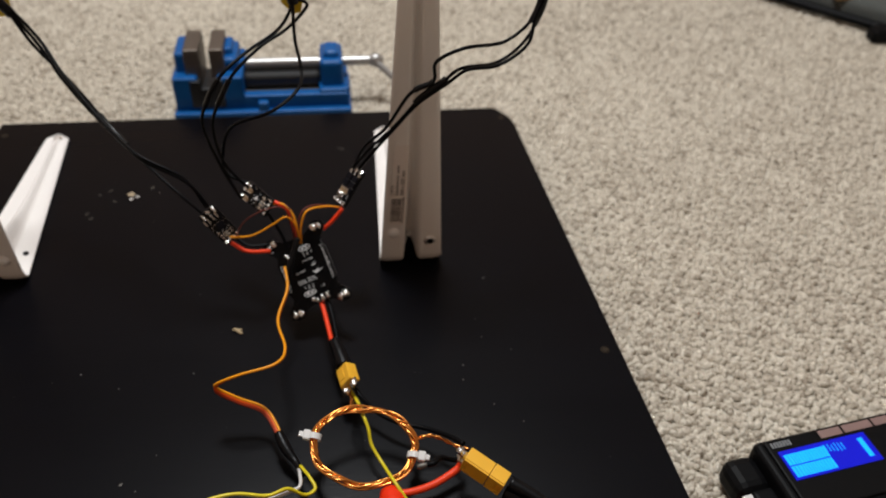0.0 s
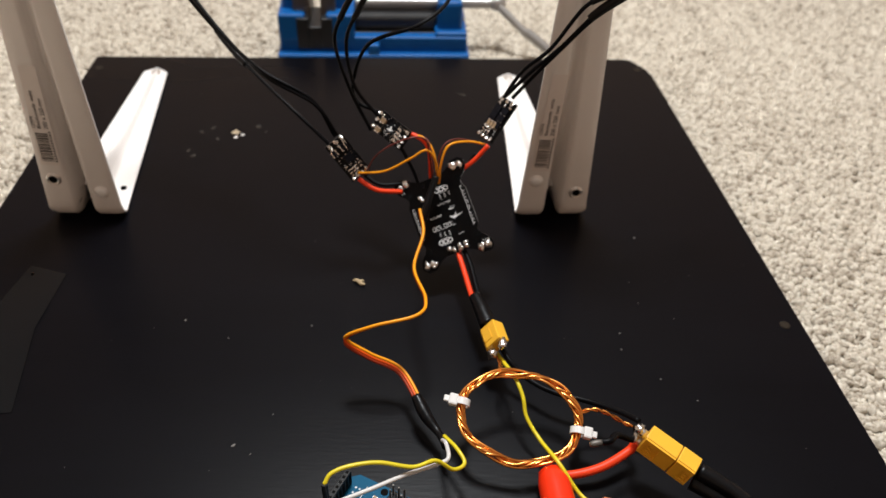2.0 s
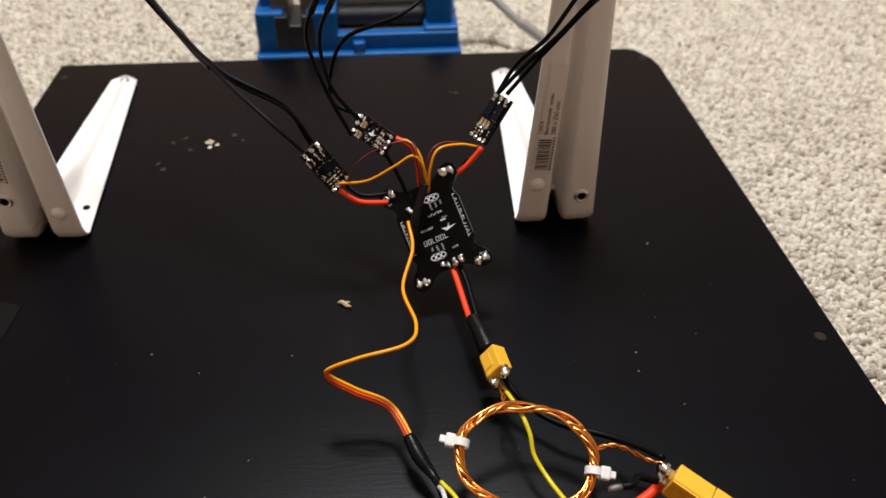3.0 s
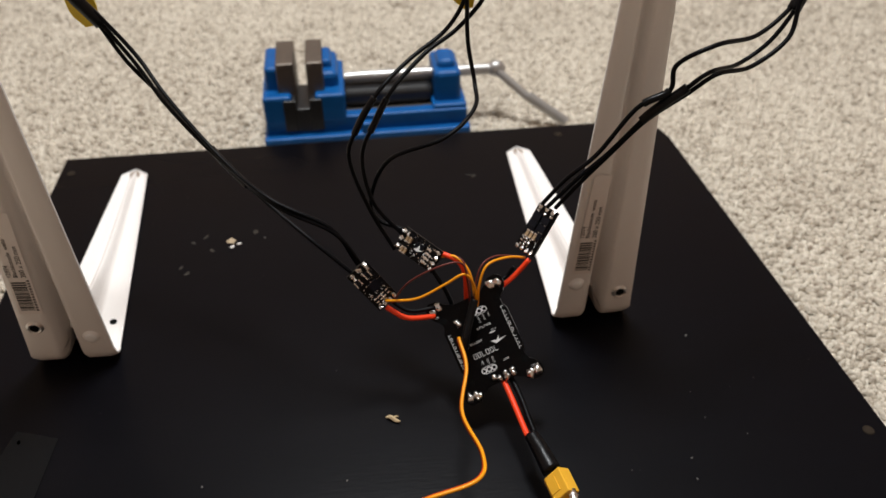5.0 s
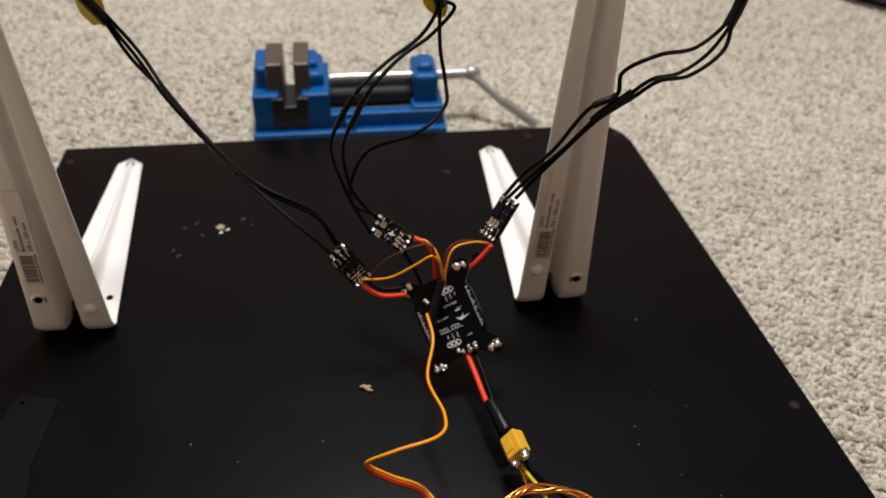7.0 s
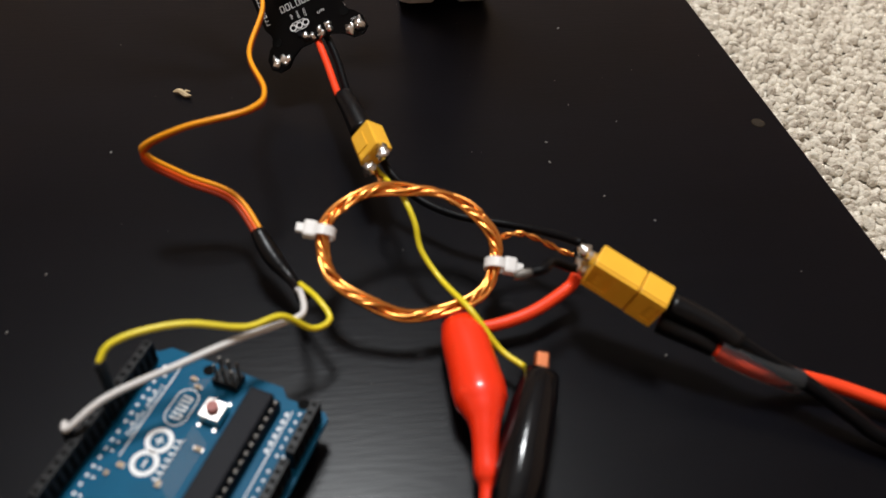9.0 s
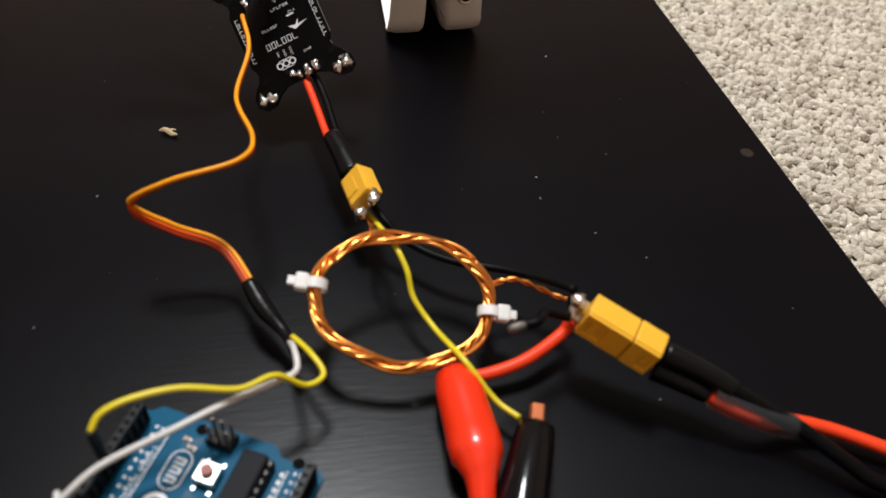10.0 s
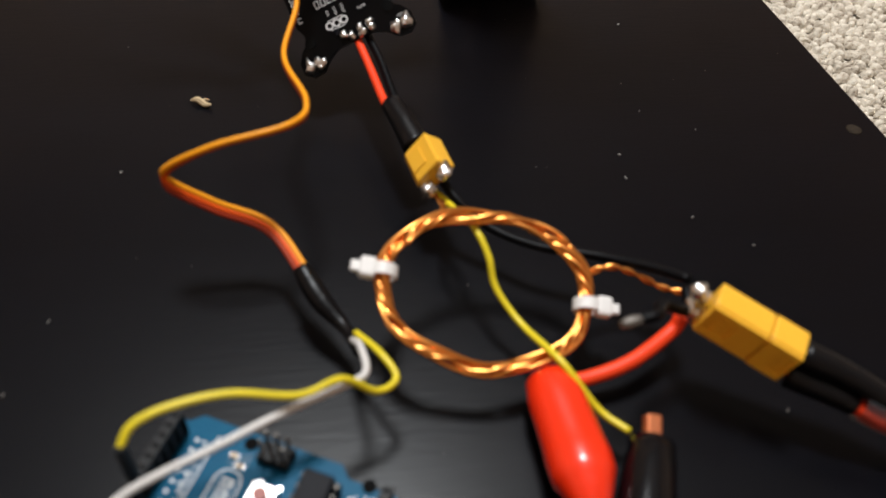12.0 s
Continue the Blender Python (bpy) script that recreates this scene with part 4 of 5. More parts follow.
# ---- leads between the speed controllers and the power board ----
harness = empty("signal_harness")
tagged(harness, "orange, red and brown flat servo cable with thin split leads", "cable")
for pts in (SOL, SOM, SOR):
    wire("orange_lead", pts, 0.00062, M_ORANGE, harness, "thin orange lead")
for pts in (SML, SMM, SMR):
    wire("maroon_lead", pts, 0.00042, M_BROWN, harness, "thin maroon lead")
wire("heat_shrink", BUN, 0.0019, M_HEAT, harness, "black heat-shrink round the lead joint")
rib = spline(RIBBON, 10)
fr = frames(rib)
side_dirs = []
for i, (q, t, n, b) in enumerate(fr):
    h = Vector((0, 0, 1)).cross(t)
    k = min(1, max(0, (i / (len(fr) - 1) - 0.36) / 0.16))
    k = k * k * (3 - 2 * k)
    edge = Vector((0.05, -0.5, 0.86)) - t * t.dot(Vector((0.05, -0.5, 0.86))) * 0.5
    side_dirs.append(edge.normalized().lerp((h * 0.75 + Vector((0, 0, 0.85))).normalized(), k).normalized())
for k, (nm, m_) in enumerate((("orange_core", M_ORANGE), ("red_core", M_REDTHIN), ("brown_core", mat("rust_insulation", (0.34, 0.035, 0.010), 0.42, vary=0.15, scale=200, spec=0.25)))):
    line = [q + d * (0.00130 * (1 - k)) for (q, t, n, b), d in zip(fr, side_dirs)]
    part(nm, tube(bmesh.new(), line, 0.00078, 8), m_, harness, nm.replace("_", " ") + " of the flat cable", smooth=True)
wire("heat_shrink", SLEEVE, lambda t: 0.0023 + 0.0007 * math.sin(6 * t), M_HEAT, harness, "long wrinkled black heat-shrink sleeve", n=8)
wire("white_lead", WHITE, 0.0009, M_WHITEW, harness, "white jumper lead into the header")
wire("yellow_lead", YELLOW, 0.0009, M_YELLOW, harness, "yellow jumper lead into the header")
for p, q in ((YELLOW[-1], Vector(YELLOW[-1]) + Vector((0.0004, -0.0008, -0.0110))), (WHITE[-1], Vector(WHITE[-1]) + Vector((-0.0003, -0.0010, -0.0060)))):
    bm = bmesh.new()
    cyl(bm, (q[0], q[1], q[2] - 0.002), (p[0], p[1], p[2] + 0.0005), 0.0013, seg=8)
    part("jumper_plug", bm, M_HEADER, harness, "black jumper plug")

for nm, pts, r, m_, lb in (("red_lead", LRED, 0.00125, M_RED, "short red power lead from a speed controller to the board"), ("black_lead", LBLK, 0.00105, M_WIRE, "short black power lead from a speed controller to the board"),
                           ("red_lead", RRED, 0.00125, M_RED, "short red power lead beside the bracket foot"), ("black_lead", RBLK, 0.00105, M_WIRE, "short black power lead beside the bracket foot"),
                           ("red_lead", MRED, 0.0012, M_RED, "short red power lead under the orange leads"), ("black_lead", MBLK, 0.0011, M_WIRE, "short black power lead under the orange leads")):
    tagged(wire(nm, pts, r, m_), lb, "wire", group="power leads")

# ---- battery lead of the power board with its plug ----
plug = empty("power_plug")
tagged(plug, "amber power plug on red and black leads wrapped in tape", "power plug")
wire("red_lead", PRED, 0.0014, M_RED, plug, "red silicone lead")
wire("black_lead", PBLK, 0.0014, M_WIRE, plug, "black silicone lead")
wire("tape_wrap", WRAP, lambda t: 0.0034 + 0.0012 * t, M_HEAT, plug, "black tape wrapped round the leads")


def connector(parent, a, b, up, thick, tall, name="shell", step=None):
    """A flat-oval nylon plug body between a and b, with one corner pair cut off."""
    a, b = Vector(a), Vector(b)
    m = axes((a + b) / 2, b - a, up)
    L = (b - a).length / 2
    t, h = thick / 2, tall / 2
    out = [(h, t), (-h + 0.0022, t), (-h, t - 0.0022), (-h, -t + 0.0022), (-h + 0.0022, -t), (h, -t)]
    bm = bmesh.new()
    lo = [bm.verts.new((-L, y, z)) for y, z in out]
    hi = [bm.verts.new((L, y, z)) for y, z in out]
    n = len(out)
    bm.faces.new(lo)
    bm.faces.new(list(reversed(hi)))
    for i in range(n):
        bm.faces.new((lo[i], lo[(i + 1) % n], hi[(i + 1) % n], hi[i]))
    bmesh.ops.bevel(bm, geom=list(bm.edges), offset=0.0005, segments=2, affect="EDGES", profile=0.5)
    bmesh.ops.transform(bm, matrix=m, verts=bm.verts)
    part(name, bm, M_XT, parent)
    return m, L, t, h


mx, L, t, h = connector(plug, XS[0], XS[1], (0.55, 0.25, 0.80), 0.0070, 0.0112)
bm = bmesh.new()
for dy in (-0.0038, 0.0038):
    cyl(bm, mx @ Vector((L - 0.001, dy, 0)), mx @ Vector((L + 0.0032, dy, 0)), 0.0022, 0.0018, seg=12)
    lump(bm, mx @ Vector((L + 0.0024, dy, 0.0004)), 0.0022, (1, 1, 1), 10, 6)
part("solder_cup", bm, M_TIN, plug, "bright soldered contact cups", smooth=True)
bm = bmesh.new()
box(bm, (-L * 0.6, -h * 0.55, t), (L * 0.5, h * 0.35, t + 0.0003), 0.0001)
bmesh.ops.transform(bm, matrix=mx, verts=bm.verts)
part("moulded_panel", bm, M_XT, plug)

tagged(wire("black_wire", BLKW, 0.0014, M_WIRE), "black silicone wire joining the two amber plugs on the board", "wire")
tagged(wire("yellow_wire", YELW, 0.00095, M_YELLOW), "thin yellow hook-up wire lying through the copper coil", "wire")

# ---- copper coil ----
coil = empty("copper_coil")
tagged(coil, "ring of twisted enamelled copper wire held by two white cable ties", "copper coil")
c = (Vector(RING[0]) + Vector(RING[2])) / 2
c = (c + (Vector(RING[1]) + Vector(RING[3])) / 2) / 2
ax, ay = (Vector(RING[2]) - Vector(RING[0])) / 2, (Vector(RING[1]) - Vector(RING[3])) / 2
nz = ax.cross(ay).normalized()


def ringpt(a, off=0.0, up=0.0):
    p = ax * math.cos(a) + ay * math.sin(a)
    return c + p + p.normalized() * off + nz * up


for k in range(4):
    turns, ph = (9 if k < 2 else 7), k * math.pi / 2 + 0.4
    line = []
    for i in range(361):
        a = 2 * math.pi * i / 360
        w = ph + turns * a
        line.append(ringpt(a, 0.00105 * math.cos(w), 0.00105 * math.sin(w)))
    part("strand", tube(bmesh.new(), line, 0.00068, 8), M_COPPER, coil, smooth=True)
for a0, a1, off in ((0.7, 0.7 + 2 * math.pi, 0.0015), (2.6, 2.6 + 2 * math.pi, -0.0013)):
    line = [ringpt(a0 + (a1 - a0) * i / 120, off + 0.0004 * math.sin(i * 0.35), 0.0010 * math.cos(i * 0.21)) for i in range(121)]
    part("strand", tube(bmesh.new(), line, 0.00068, 8), M_COPPER, coil, smooth=True)
for pts in (RLEAD, RLEAD2):
    l0 = spline(pts, 10)
    for k in range(2):
        line = [q + n * 0.0006 * math.cos(i * 0.5 + k * math.pi) + b * 0.0006 * math.sin(i * 0.5 + k * math.pi) for i, (q, t_, n, b) in enumerate(frames(l0))]
        part("lead", tube(bmesh.new(), line, 0.00055, 7), M_COPPER, coil, "twisted copper lead", smooth=True)
for a, out in ((math.pi - 0.12, 1), (-0.12, 1)):
    q = ringpt(a)
    radial = (q - c).normalized()
    bm = bmesh.new()
    line = [q + radial * 0.0029 * math.cos(t_) + nz * 0.0029 * math.sin(t_) for t_ in [2 * math.pi * i / 20 for i in range(21)]]
    tan = radial.cross(nz)
    for i in range(20):
        p0, p1 = line[i], line[i + 1]
        f = [bm.verts.new(v) for v in (p0 - tan * 0.0015, p0 + tan * 0.0015, p1 + tan * 0.0015, p1 - tan * 0.0015)]
        bm.faces.new(f)
    bmesh.ops.remove_doubles(bm, verts=bm.verts, dist=1e-6)
    bmesh.ops.solidify(bm, geom=list(bm.faces), thickness=0.0007)
    mh = axes(q + radial * 0.0040 + nz * 0.0010, radial, tan)
    box(bm, (-0.0020, -0.0026, -0.0019), (0.0020, 0.0026, 0.0019), 0.0008, m=mh)
    box(bm, (0.0012, -0.0014, -0.0008), (0.0042, 0.0014, 0.0010), 0.0004, m=mh)
    part("cable_tie", bm, M_NYLON, coil, "cut-off milky white cable tie")

# ---- joined pair of power plugs with the battery cable ----
battery = empty("battery_cable")
tagged(battery, "joined amber power plugs on thick red and black cables", "power cable")
A, B = Vector(XB[0]), Vector(XB[1])
d = (B - A).normalized()
back = Vector((-d.y, d.x, 0)).normalized()
if back.y > 0:
    back = -back
A, B = A + back * 0.0042 + Vector((0, 0, -0.0066)), B + back * 0.0042 + Vector((0, 0, -0.0066))
M1 = A.lerp(B, 0.62)
for p, q, th in ((A, M1, 0.0069), (M1 + d * 0.0002, B, 0.0072)):
    m1, L1, t1, h1 = connector(battery, p, q, (0, 0, 1), th, 0.0132 if th < 0.0070 else 0.0136)
    out = -1 if p is A else 1
    for z_ in (-1, 1):
        bm = bmesh.new()
        z0, z1 = sorted((z_ * (t1 - 0.0002), z_ * (t1 + 0.0008)))
        for xa, xb, ya, yb in ((-0.97, 0.97, 0.58, 0.93), (-0.97, 0.97, -0.66, -0.42), (out * 0.97, out * 0.80, -0.42, 0.58), (-out * 0.97, -out * 0.02, -0.42, 0.58)):
            xa, xb = sorted((xa, xb))
            box(bm, (xa * L1, ya * h1, z0), (xb * L1, yb * h1, z1), 0.0001)
        for k in range(3):
            y = (-0.22 + 0.26 * k) * h1
            box(bm, (min(out * 0.30, out * 0.62) * L1, y - 0.0004, z0), (max(out * 0.30, out * 0.62) * L1, y + 0.0004, z_ * (t1 + 0.0003) if z_ > 0 else z1), 0.0001)
        bmesh.ops.transform(bm, matrix=m1, verts=bm.verts)
        part("moulded_panel", bm, M_XT, battery, "moulded face with sunken grip")
bm = bmesh.new()
for z_ in (0.003, -0.003):
    cyl(bm, A + Vector((0, 0, z_)) + d * 0.001, A + Vector((0, 0, z_)) - d * 0.0042, 0.0021, 0.0017, seg=12)
    lump(bm, A + Vector((0, 0, z_ + 0.0006)) - d * 0.0030, 0.0021, (1, 1, 1), 10, 6)
part("solder_cup", bm, M_TIN, battery, "soldered contact cups", smooth=True)
wire("black_cable", CABB, 0.0023, M_WIRE, battery, "thick black silicone cable")
wire("red_cable", CABR, 0.0021, M_RED, battery, "thick red silicone cable")
for pts in (CABB, CABR):
    wire("heat_shrink", pts[:3] if pts is CABB else pts[:2] + [tuple(Vector(pts[1]).lerp(Vector(pts[2]), 0.5))], lambda q: 0.0038 - 0.0009 * q, M_HEAT, battery, "black heat-shrink behind the plug")
bm = bmesh.new()
tube(bm, spline(CLEAR, 6), lambda q: 0.0042 - 0.0008 * q + 0.0004 * max(0, 1 - abs(q - 0.9) * 12), 16, closed=True)
cs = part("clear_sleeve", bm, M_CLEAR, battery, "clear shrink sleeve over both cables", smooth=True)
cs.visible_shadow = False

tagged(wire("red_wire", REDW, 0.0020, M_RED), "short thick red silicone wire from the plug to the clip", "wire")
stub = empty("wire_stub")
tagged(stub, "short black wire with bare tinned end standing up", "wire")
TIP = tuple(Vector(STUB[-2]).lerp(Vector(STUB[-1]), 0.4))
wire("insulation", STUB[:-1] + [TIP], 0.0014, M_WIRE, stub)
bm = bmesh.new()
tube(bm, spline([TIP, STUB[-1]], 6), lambda t_: 0.0010 + 0.0005 * math.sin(3.1 * t_), 10)
part("bare_end", bm, M_GREY, stub, "tinned bare wire end", smooth=True)


# ---- crocodile clips ----
def clip(pts, radii, material, label, jaw=M_BARECU):
    root = empty("crocodile_clip")
    tagged(root, label, "crocodile clip", group="crocodile clips")
    line = spline(pts[1:], 8)
    rs = radii

    def r(t_):
        x = t_ * (len(rs) - 1)
        i = min(int(x), len(rs) - 2)
        f = x - i
        f = f * f * (3 - 2 * f)
        return rs[i] * (1 - f) + rs[i + 1] * f
    part("boot", tube(bmesh.new(), line, r, 18), material, root, "soft plastic insulating boot", smooth=True)
    p0, p1 = Vector(pts[0]), Vector(pts[1])
    dd = (p1 - p0).normalized()
    bm = bmesh.new()
    for sx in (-1, 1):
        m_ = axes(p0 + dd * 0.002, dd, (1, 0, 0))
        box(bm, (-0.0022, -0.0018, 0.0004 if sx > 0 else -0.0022), (0.006, 0.0018, 0.0022 if sx > 0 else -0.0004), 0.0005, m=m_)
        for k in range(3):
            box(bm, (-0.002 + 0.0012 * k, -0.0021, -0.0004), (-0.0015 + 0.0012 * k, 0.0021, 0.0004), 0.0001, m=m_)
    part("jaw", bm, jaw, root, "copper coloured toothed jaws")
    return root


clip(RCLIP, (0.0060, 0.0070, 0.0071, 0.0073, 0.0076, 0.0074, 0.0058, 0.0043, 0.0037, 0.0034, 0.0034, 0.0037, 0.0036, 0.0022, 0.0020, 0.0020, 0.0020), M_CLIPRED, "red insulated crocodile clip gripping the thick red wire")
clip(KCLIP, (0.0054, 0.0062, 0.0065, 0.0067, 0.0069, 0.0068, 0.0062, 0.0050, 0.0038, 0.0036, 0.0034), M_CLIPBLK, "black insulated crocodile clip lying beside the red one")


# ---- microcontroller board ----
def uno():
    root = empty("microcontroller_board", axes((0.04269, 0.42516, 0.0095), (0.4592, 0.8883, 0), (-0.8883, 0.4592, 0)) @ Matrix.Diagonal((1.012, 1.012, 1, 1)))
    tagged(root, "blue microcontroller board with black headers, long chip and reset button", "circuit board")
    out = [(0, 0), (64.5, 0), (66, 1.5), (66, 12.5), (68.6, 15), (68.6, 48.5), (66.2, 51), (66.2, 51.8), (64.7, 53.3), (0, 53.3)]
    part("laminate", prism(bmesh.new(), [(x * mm, y * mm) for x, y in out], 0, 0.0016), M_UNO, root)
    T = 1.6
    bm = bmesh.new()
    for x, y in ((15.2, 50.8), (14, 2.5), (66.0, 35.56), (66.0, 7.62)):
        cyl(bm, (x * mm, y * mm, 0.0012), (x * mm, y * mm, 0.00175), 0.0016, seg=18)
    part("mounting_hole", bm, M_HOLE, root, "dark mounting holes")
    for nm, x0, n, y in (("header", 18.8, 10, 50.8), ("header", 44.8, 8, 50.8), ("header", 27.9, 8, 2.54), ("header", 50.0, 6, 2.54)):
        hd = part(nm, boxes((((x0 - 1.25) * mm, (y - 1.25) * mm, 0.0016), ((x0 + 2.54 * (n - 1) + 1.25) * mm, (y + 1.25) * mm, 0.0101)), bevel=0.0002), M_HEADER, root, "black pin socket strip")
        bm = bmesh.new()
        for k in range(n):
            cx = (x0 + 2.54 * k) * mm
            box(bm, (cx - 0.0006, y * mm - 0.0006, 0.0098), (cx + 0.0006, y * mm + 0.0006, 0.01015))
            box(bm, (cx - 0.0008, (y + 1.25) * mm - 0.0002, 0.003), (cx + 0.0008, (y + 1.25) * mm + 0.0001, 0.0088))
            box(bm, (cx - 0.0008, (y - 1.25) * mm - 0.0001, 0.003), (cx + 0.0008, (y - 1.25) * mm + 0.0002, 0.0088))
        part("socket_face", bm, M_HOLE, hd)
    bm = bmesh.new()
    box(bm, (0.0270, 0.0126, 0.0016), (0.0630, 0.0214, 0.0052), 0.0004)
    box(bm, (0.0276, 0.0136, 0.0052), (0.0624, 0.0204, 0.0088), 0.0005)
    part("chip", bm, M_CHIPBLK, root, "long black chip in a socket")
    bm = bmesh.new()
    for k in range(14):
        x = (28.5 + 2.54 * k) * mm
        for y0, y1 in ((0.0129, 0.0136), (0.0204, 0.0211)):
            box(bm, (x - 0.0005, y0, 0.0048), (x + 0.0005, y1, 0.0062))
    part("chip_lead", bm, M_GREY, root, "tinned chip legs")
    bm = bmesh.new()
    box(bm, (0.0624, 0.0252, 0.0016), (0.0673, 0.0327, 0.0041), 0.0004)
    part("pin_block", bm, M_HEADER, root, "black six-pin block")
    bm = bmesh.new()
    for k in range(3):
        for j in range(2):
            x, y = (63.6 + 2.54 * j) * mm, (26.4 + 2.54 * k) * mm
            box(bm, (x - 0.0003, y - 0.0003, 0.004), (x + 0.0003, y + 0.0003, 0.0100))
    part("pins", bm, M_GREY, root, "tinned pins")
    bt = empty("reset_button")
    bt.parent = root
    bt.matrix_local = Matrix.Translation((0.0545, 0.0272, 0.0016))
    part("case", boxes(((-0.0029, -0.0029, 0), (0.0029, 0.0029, 0.0034)), bevel=0.0003), M_SCREW, bt, "silver square button case")
    bm = bmesh.new()
    cyl(bm, (0, 0, 0.003), (0, 0, 0.0052), 0.0017, 0.0016, seg=18)
    part("cap", bm, M_BUTTON, bt, "salmon round button cap")
    bm = bmesh.new()
    for x, y in ((-0.0044, -0.0022), (-0.0044, 0.0022), (0.0044, -0.0022), (0.0044, 0.0022)):
        box(bm, (x * 0.9 - 0.0005, y - 0.0004, 0.0), (x * 0.9 + 0.0005, y + 0.0004, 0.0006))
    part("legs", bm, M_TIN, bt)
    # white print
    bm = bmesh.new()
    for k in range(18):
        x = (18.8 + 2.54 * k + (0.6 if k > 9 else 0)) * mm
        box(bm, (x - 0.0004, 0.0466, 0.0016), (x + 0.0004, 0.0474, 0.0017))
        if k % 3:
            box(bm, (x - 0.0003, 0.0449, 0.0016), (x + 0.0003, 0.0457, 0.0017))
    box(bm, (0.0360, 0.0428, 0.0016), (0.0650, 0.0431, 0.0017))
    for k in range(14):
        x = (28.0 + 2.54 * k + (2 if k > 7 else 0)) * mm
        box(bm, (x - 0.0006, 0.0053, 0.0016), (x + 0.0006, 0.0061, 0.0017))
        box(bm, (x - 0.0004, 0.0070, 0.0016), (x + 0.0004, 0.0076, 0.0017))
    box(bm, (0.0300, 0.0092, 0.0016), (0.0630, 0.0095, 0.0017))
    for k in range(6):
        box(bm, ((50 + 2.2 * k) * mm, 0.0099, 0.0016), ((51.2 + 2.2 * k) * mm, 0.0108, 0.0017))
    part("white_print", bm, M_SILK, root, "white printed pin marks")
    bm = bmesh.new()
    for cx in (36.6, 43.2):
        ringflat(bm, (cx * mm, 0.0362, 0.0016), 0.0023, 0.0036, 0.0001, 26)
    box(bm, (0.0420, 0.0359, 0.0016), (0.0444, 0.0364, 0.0017))
    box(bm, (0.0430, 0.0350, 0.0016), (0.0434, 0.0374, 0.0017))
    box(bm, (0.0355, 0.0359, 0.0016), (0.0377, 0.0364, 0.0017))
    for k in range(7):
        box(bm, ((33.6 + 1.8 * k) * mm, 0.0306, 0.0016), ((34.2 + 1.8 * k) * mm, 0.0322, 0.0017))
        box(bm, ((33.6 + 1.8 * k) * mm, 0.0306, 0.0016), ((34.9 + 1.8 * k) * mm, 0.0309, 0.0017))
    part("emblem", bm, M_SILK, root, "white ring emblem with plain marks")
    bm = bmesh.new()
    x0, x1, yc, hh = 0.0478, 0.0592, 0.0362, 0.0031
    ends = [(x1 - hh, -90, 90), (x0 + hh, 90, 270)]
    loop = [(cx + math.cos(radians(a0 + (a1 - a0) * k / 10)) * hh, yc + math.sin(radians(a0 + (a1 - a0) * k / 10)) * hh) for cx, a0, a1 in ends for k in range(11)]
    rim = []
    for x, y in loop:
        nx = Vector((x - min(max(x, x0 + hh), x1 - hh), y - yc)).normalized() * 0.00032
        rim.append((bm.verts.new((x, y, 0.0017)), bm.verts.new((x - nx.x, y - nx.y, 0.0017))))
    for p, q in zip(rim, rim[1:] + rim[:1]):
        bm.faces.new((p[0], q[0], q[1], p[1]))
    for k in range(3):
        x = x0 + 0.0021 + 0.0026 * k
        box(bm, (x, yc - 0.0015, 0.0016), (x + 0.0005, yc + 0.0015, 0.0017))
        box(bm, (x + 0.0013, yc - 0.0015, 0.0016), (x + 0.0018, yc + 0.0015, 0.0017))
        box(bm, (x + 0.0005, yc - 0.0015, 0.0016), (x + 0.0013, yc - 0.0010, 0.0017))
    tr = bmesh.new()
    for k in range(6):
        y = 0.0252 + 0.0010 * k
        box(tr, (0.030 + 0.0008 * k, y, 0.0016), (0.0470 + 0.0006 * k, y + 0.00028, 0.00164))
        box(tr, (0.0600, 0.0340 + 0.0008 * k, 0.0016), (0.0640 - 0.0004 * k, 0.0340 + 0.0008 * k + 0.00024, 0.00164))
    part("trace_layer", tr, M_TRACE, root, "darker blue trace lines")
    part("name_plate", bm, M_SILK, root, "white rounded outline with plain marks")
    lettering("print", "DIGITAL (PWM~)", 0.0021, M_SILK, root, Matrix.Translation((0.0415, 0.0435, 0.0017)))
    for x, y, w, h in ((62.0, 37.6, 1.0, 1.6), (60.2, 35.4, 0.9, 1.8), (44.6, 26.0, 1.0, 2.2), (33, 30, 1.6, 1.2), (34, 41, 1.2, 1.6), (31, 43, 1.2, 0.9)):
        bm = bmesh.new()
        smd(bm, x * mm, y * mm, w * mm, h * mm, 0.0016, 0.0008)
        part("component", bm, M_CAP, root, "small tan component")
        bm = bmesh.new()
        for sg in (-1, 1):
            smd(bm, x * mm, y * mm + sg * h * mm * 0.55, w * mm * 0.9, h * mm * 0.16, 0.0016, 0.0005)
        part("solder_pad", bm, M_TIN, root)
    bm = bmesh.new()
    box(bm, (-0.0060, 0.0310, 0.0016), (0.0100, 0.0430, 0.0125), 0.0005)
    part("usb_socket", bm, M_SCREW, root, "silver socket shell")
    bm = bmesh.new()
    box(bm, (-0.0018, 0.0035, 0.0016), (0.0120, 0.0125, 0.0125), 0.0006)
    part("power_socket", bm, M_HEADER, root, "black barrel socket")
    bm = bmesh.new()
    for k in range(18):
        x = (18.8 + 2.54 * k) * mm
        for y in (0.0508, 0.00254):
            cyl(bm, (x, y, -0.0076), (x, y, 0.0), 0.0004, seg=6)
    part("pin_tails", bm, M_TIN, root, "soldered pin tails under the board")


uno()


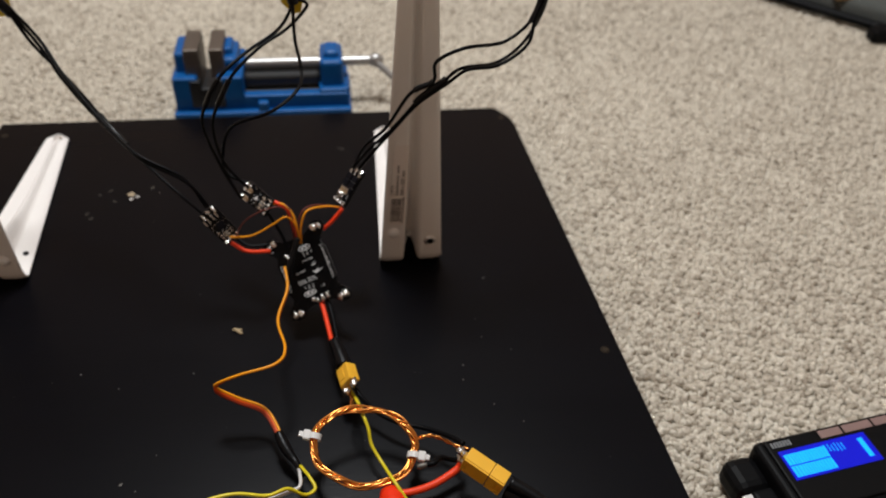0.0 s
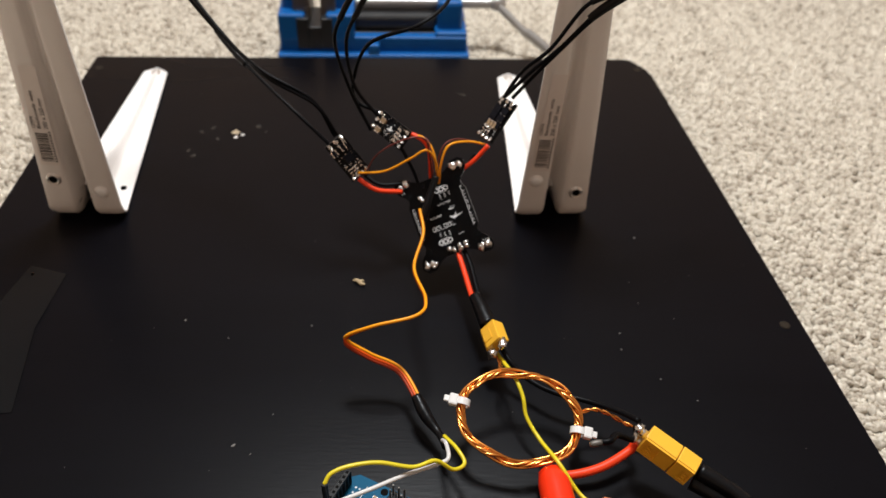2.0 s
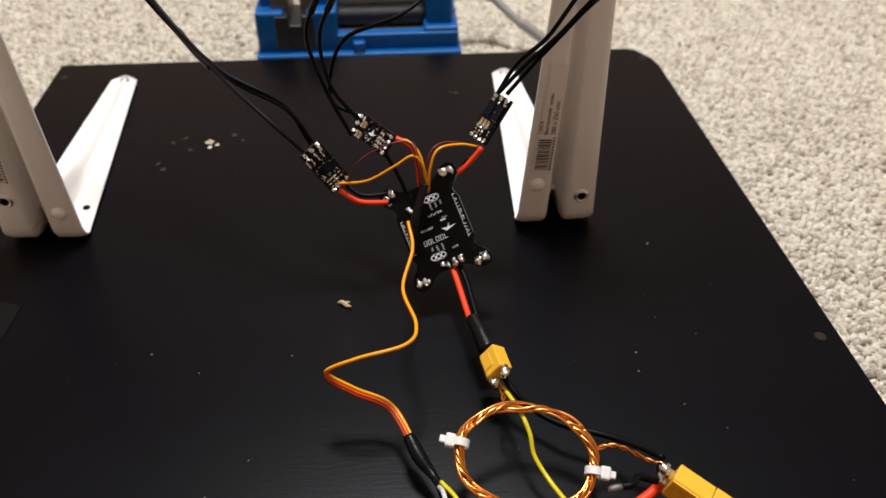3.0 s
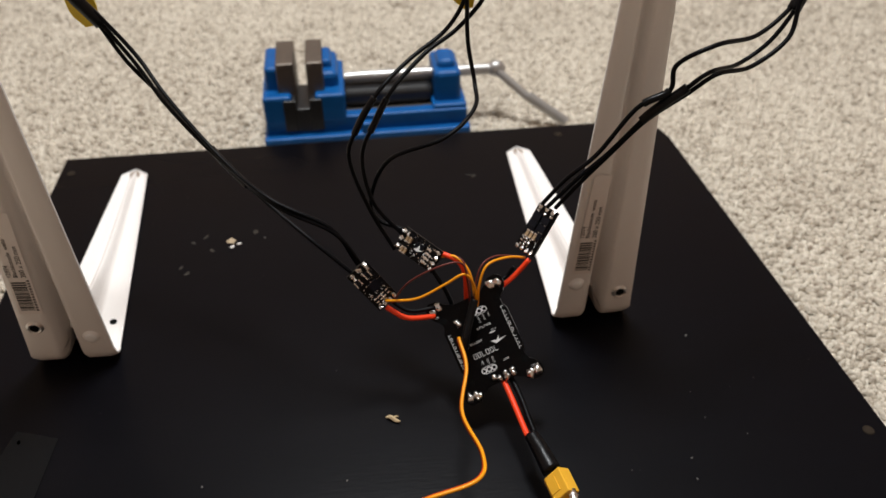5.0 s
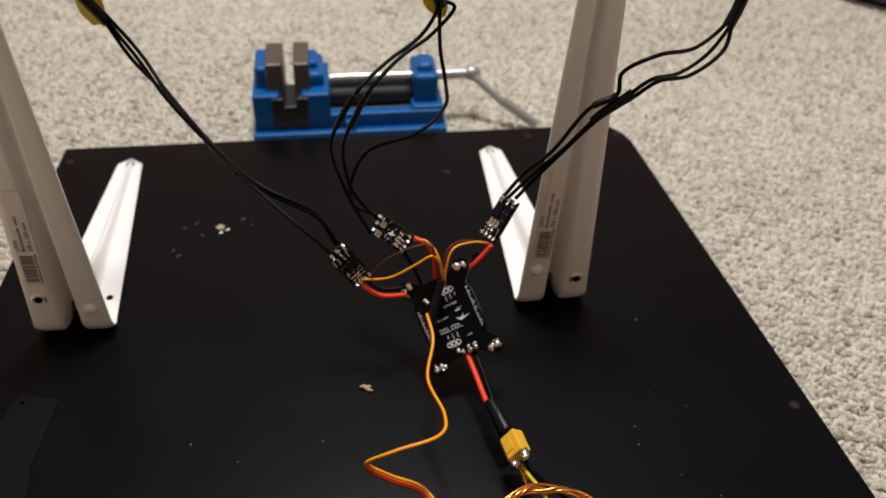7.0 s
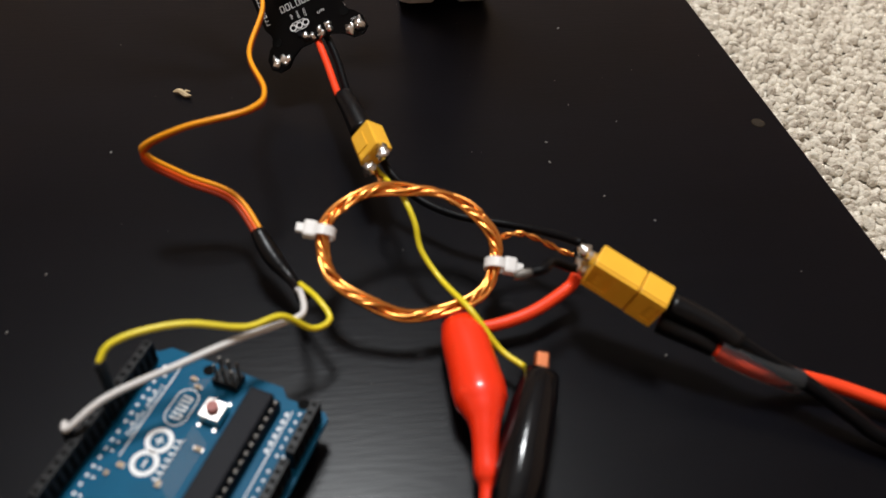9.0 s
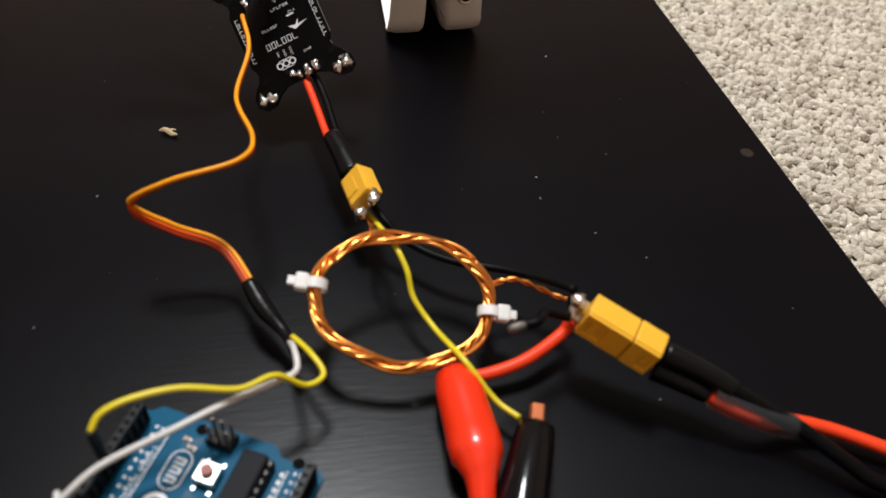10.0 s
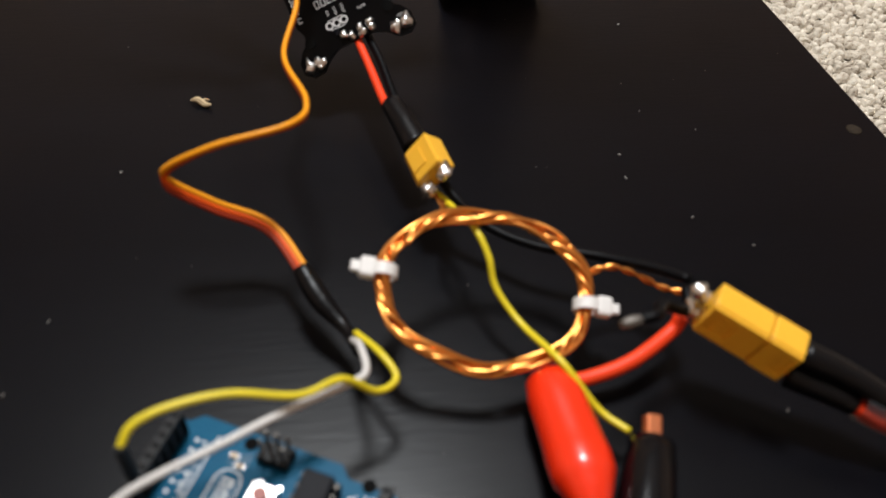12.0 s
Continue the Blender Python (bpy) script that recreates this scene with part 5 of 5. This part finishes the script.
# ---- watt meter on the carpet ----
def meter():
    root = empty("watt_meter", pose(0.3110, 0.5302, FLOOR, 0, 0, 10.6))
    tagged(root, "black watt meter with a lit blue display, lying on the carpet", "meter")
    part("case", boxes(((0.0, -0.052, 0.0), (0.095, 0.0, 0.026)), bevel=0.003, seg=3), M_METER, root)
    bm = bmesh.new()
    box(bm, (0.0045, -0.046, 0.0255), (0.088, -0.0025, 0.0280), 0.001)
    part("bezel", bm, M_METER, root, "raised black front")
    part("display", boxes(((0.0083, -0.0285, 0.0278), (0.0625, -0.0105, 0.0285))), M_LCD, root, "glowing blue display")
    rr = random.Random(2)
    bm = bmesh.new()
    for j in range(2):
        x = 0.0098
        while x < 0.034:
            w = rr.uniform(0.0012, 0.0018)
            box(bm, (x, -0.0198 - 0.0073 * j, 0.0285), (x + w, -0.0132 - 0.0073 * j, 0.0287))
            x += w + 0.0003
    for k in range(6):
        box(bm, (0.0350 + 0.0021 * k, -0.0165 - rr.uniform(0, 0.002), 0.0285), (0.0354 + 0.0021 * k, -0.0125 - rr.uniform(0, 0.001), 0.0287))
    box(bm, (0.0560, -0.0255, 0.0285), (0.0590, -0.0135, 0.0287))
    part("segment", bm, M_LCDTXT, root, "pale lit display marks")
    bm = bmesh.new()
    for x0, x1 in ((0.0375, 0.0515), (0.0530, 0.0710), (0.0725, 0.0830)):
        box(bm, (x0, -0.0084, 0.0280), (x1, -0.0036, 0.0282))
    part("legend", bm, M_STICK, root, "worn pink printed legend")
    bm = bmesh.new()
    for k in range(7):
        box(bm, (0.0072 + 0.0018 * k, -0.0078, 0.0280), (0.0083 + 0.0018 * k, -0.0044, 0.0282))
    part("white_print", bm, mat("grey_print", (0.20, 0.21, 0.22), 0.6), root, "small grey printed mark")
    bm = bmesh.new()
    box(bm, (-0.0185, -0.0235, 0.001), (0.002, -0.0012, 0.019), 0.006, 3)
    part("cable_gland", bm, M_METER, root, "rounded black cable entry")
    part("side_housing", boxes(((-0.0125, -0.046, 0.001), (0.002, -0.022, 0.0175)), bevel=0.003, seg=3), M_METER, root, "black housing beside the plug")
    bm = bmesh.new()
    box(bm, (-0.0205, -0.043, 0.003), (-0.0120, -0.0240, 0.0150), 0.0015)
    part("red_plug", bm, mat("deep_red_plastic", (0.42, 0.012, 0.010), 0.4, vary=0.15, scale=200, spec=0.3), root, "deep red plug housing")
    part("white_tab", boxes(((-0.0180, -0.0360, 0.0151), (-0.0125, -0.0240, 0.0172)), bevel=0.0004), M_NYLON, root, "white plastic tab")


meter()

# ---- things far back on the carpet ----
bag = empty("fabric_bag", pose(0.678, 1.198, FLOOR, 0, 0, -43))
tagged(bag, "flat dark grey fabric bag with black hem, lying on carpet", "bag")
bm = bmesh.new()
box(bm, (-0.105, -0.10, 0.0), (0.24, 0.16, 0.024), 0.009, 4)
bmesh.ops.subdivide_edges(bm, edges=list(bm.edges), cuts=3, use_grid_fill=True)
for v in bm.verts:
    v.co += Vector((noise.noise(v.co * 14) * 0.006, noise.noise(v.co * 12 + Vector((3, 0, 0))) * 0.004, noise.noise(v.co * 18 + Vector((0, 5, 0))) * 0.006 if v.co.z > 0.012 else 0))
part("body", bm, M_BAG, bag, smooth=True)
wire("hem", [(-0.108, 0.155, 0.007), (-0.112, -0.04, 0.007), (-0.100, -0.100, 0.007), (-0.04, -0.107, 0.007), (0.05, -0.108, 0.007), (0.14, -0.106, 0.007), (0.24, -0.104, 0.007)], 0.0052, M_WIRE, bag, "thick black hem round the bag")
part("tab", boxes(((-0.128, -0.092, 0.003), (-0.110, -0.078, 0.0085)), bevel=0.002), mat("green_plastic", (0.05, 0.34, 0.02), 0.4, vary=0.1), bag, "bright green plastic tab")
bm = bmesh.new()
box(bm, (0.648, 1.038, FLOOR - 0.002), (0.676, 1.057, FLOOR + 0.014), 0.005, 3)
tagged(part("plug_housing", bm, M_METER), "small black plug housing on the carpet beside the bag", "plug")
bm = bmesh.new()
box(bm, (0.626, 1.096, FLOOR + 0.020), (0.662, 1.121, FLOOR + 0.036), 0.006, 3)
tagged(part("wooden_grip", bm, M_TAN), "tan wooden tool grip lying on the grey bag", "tool")
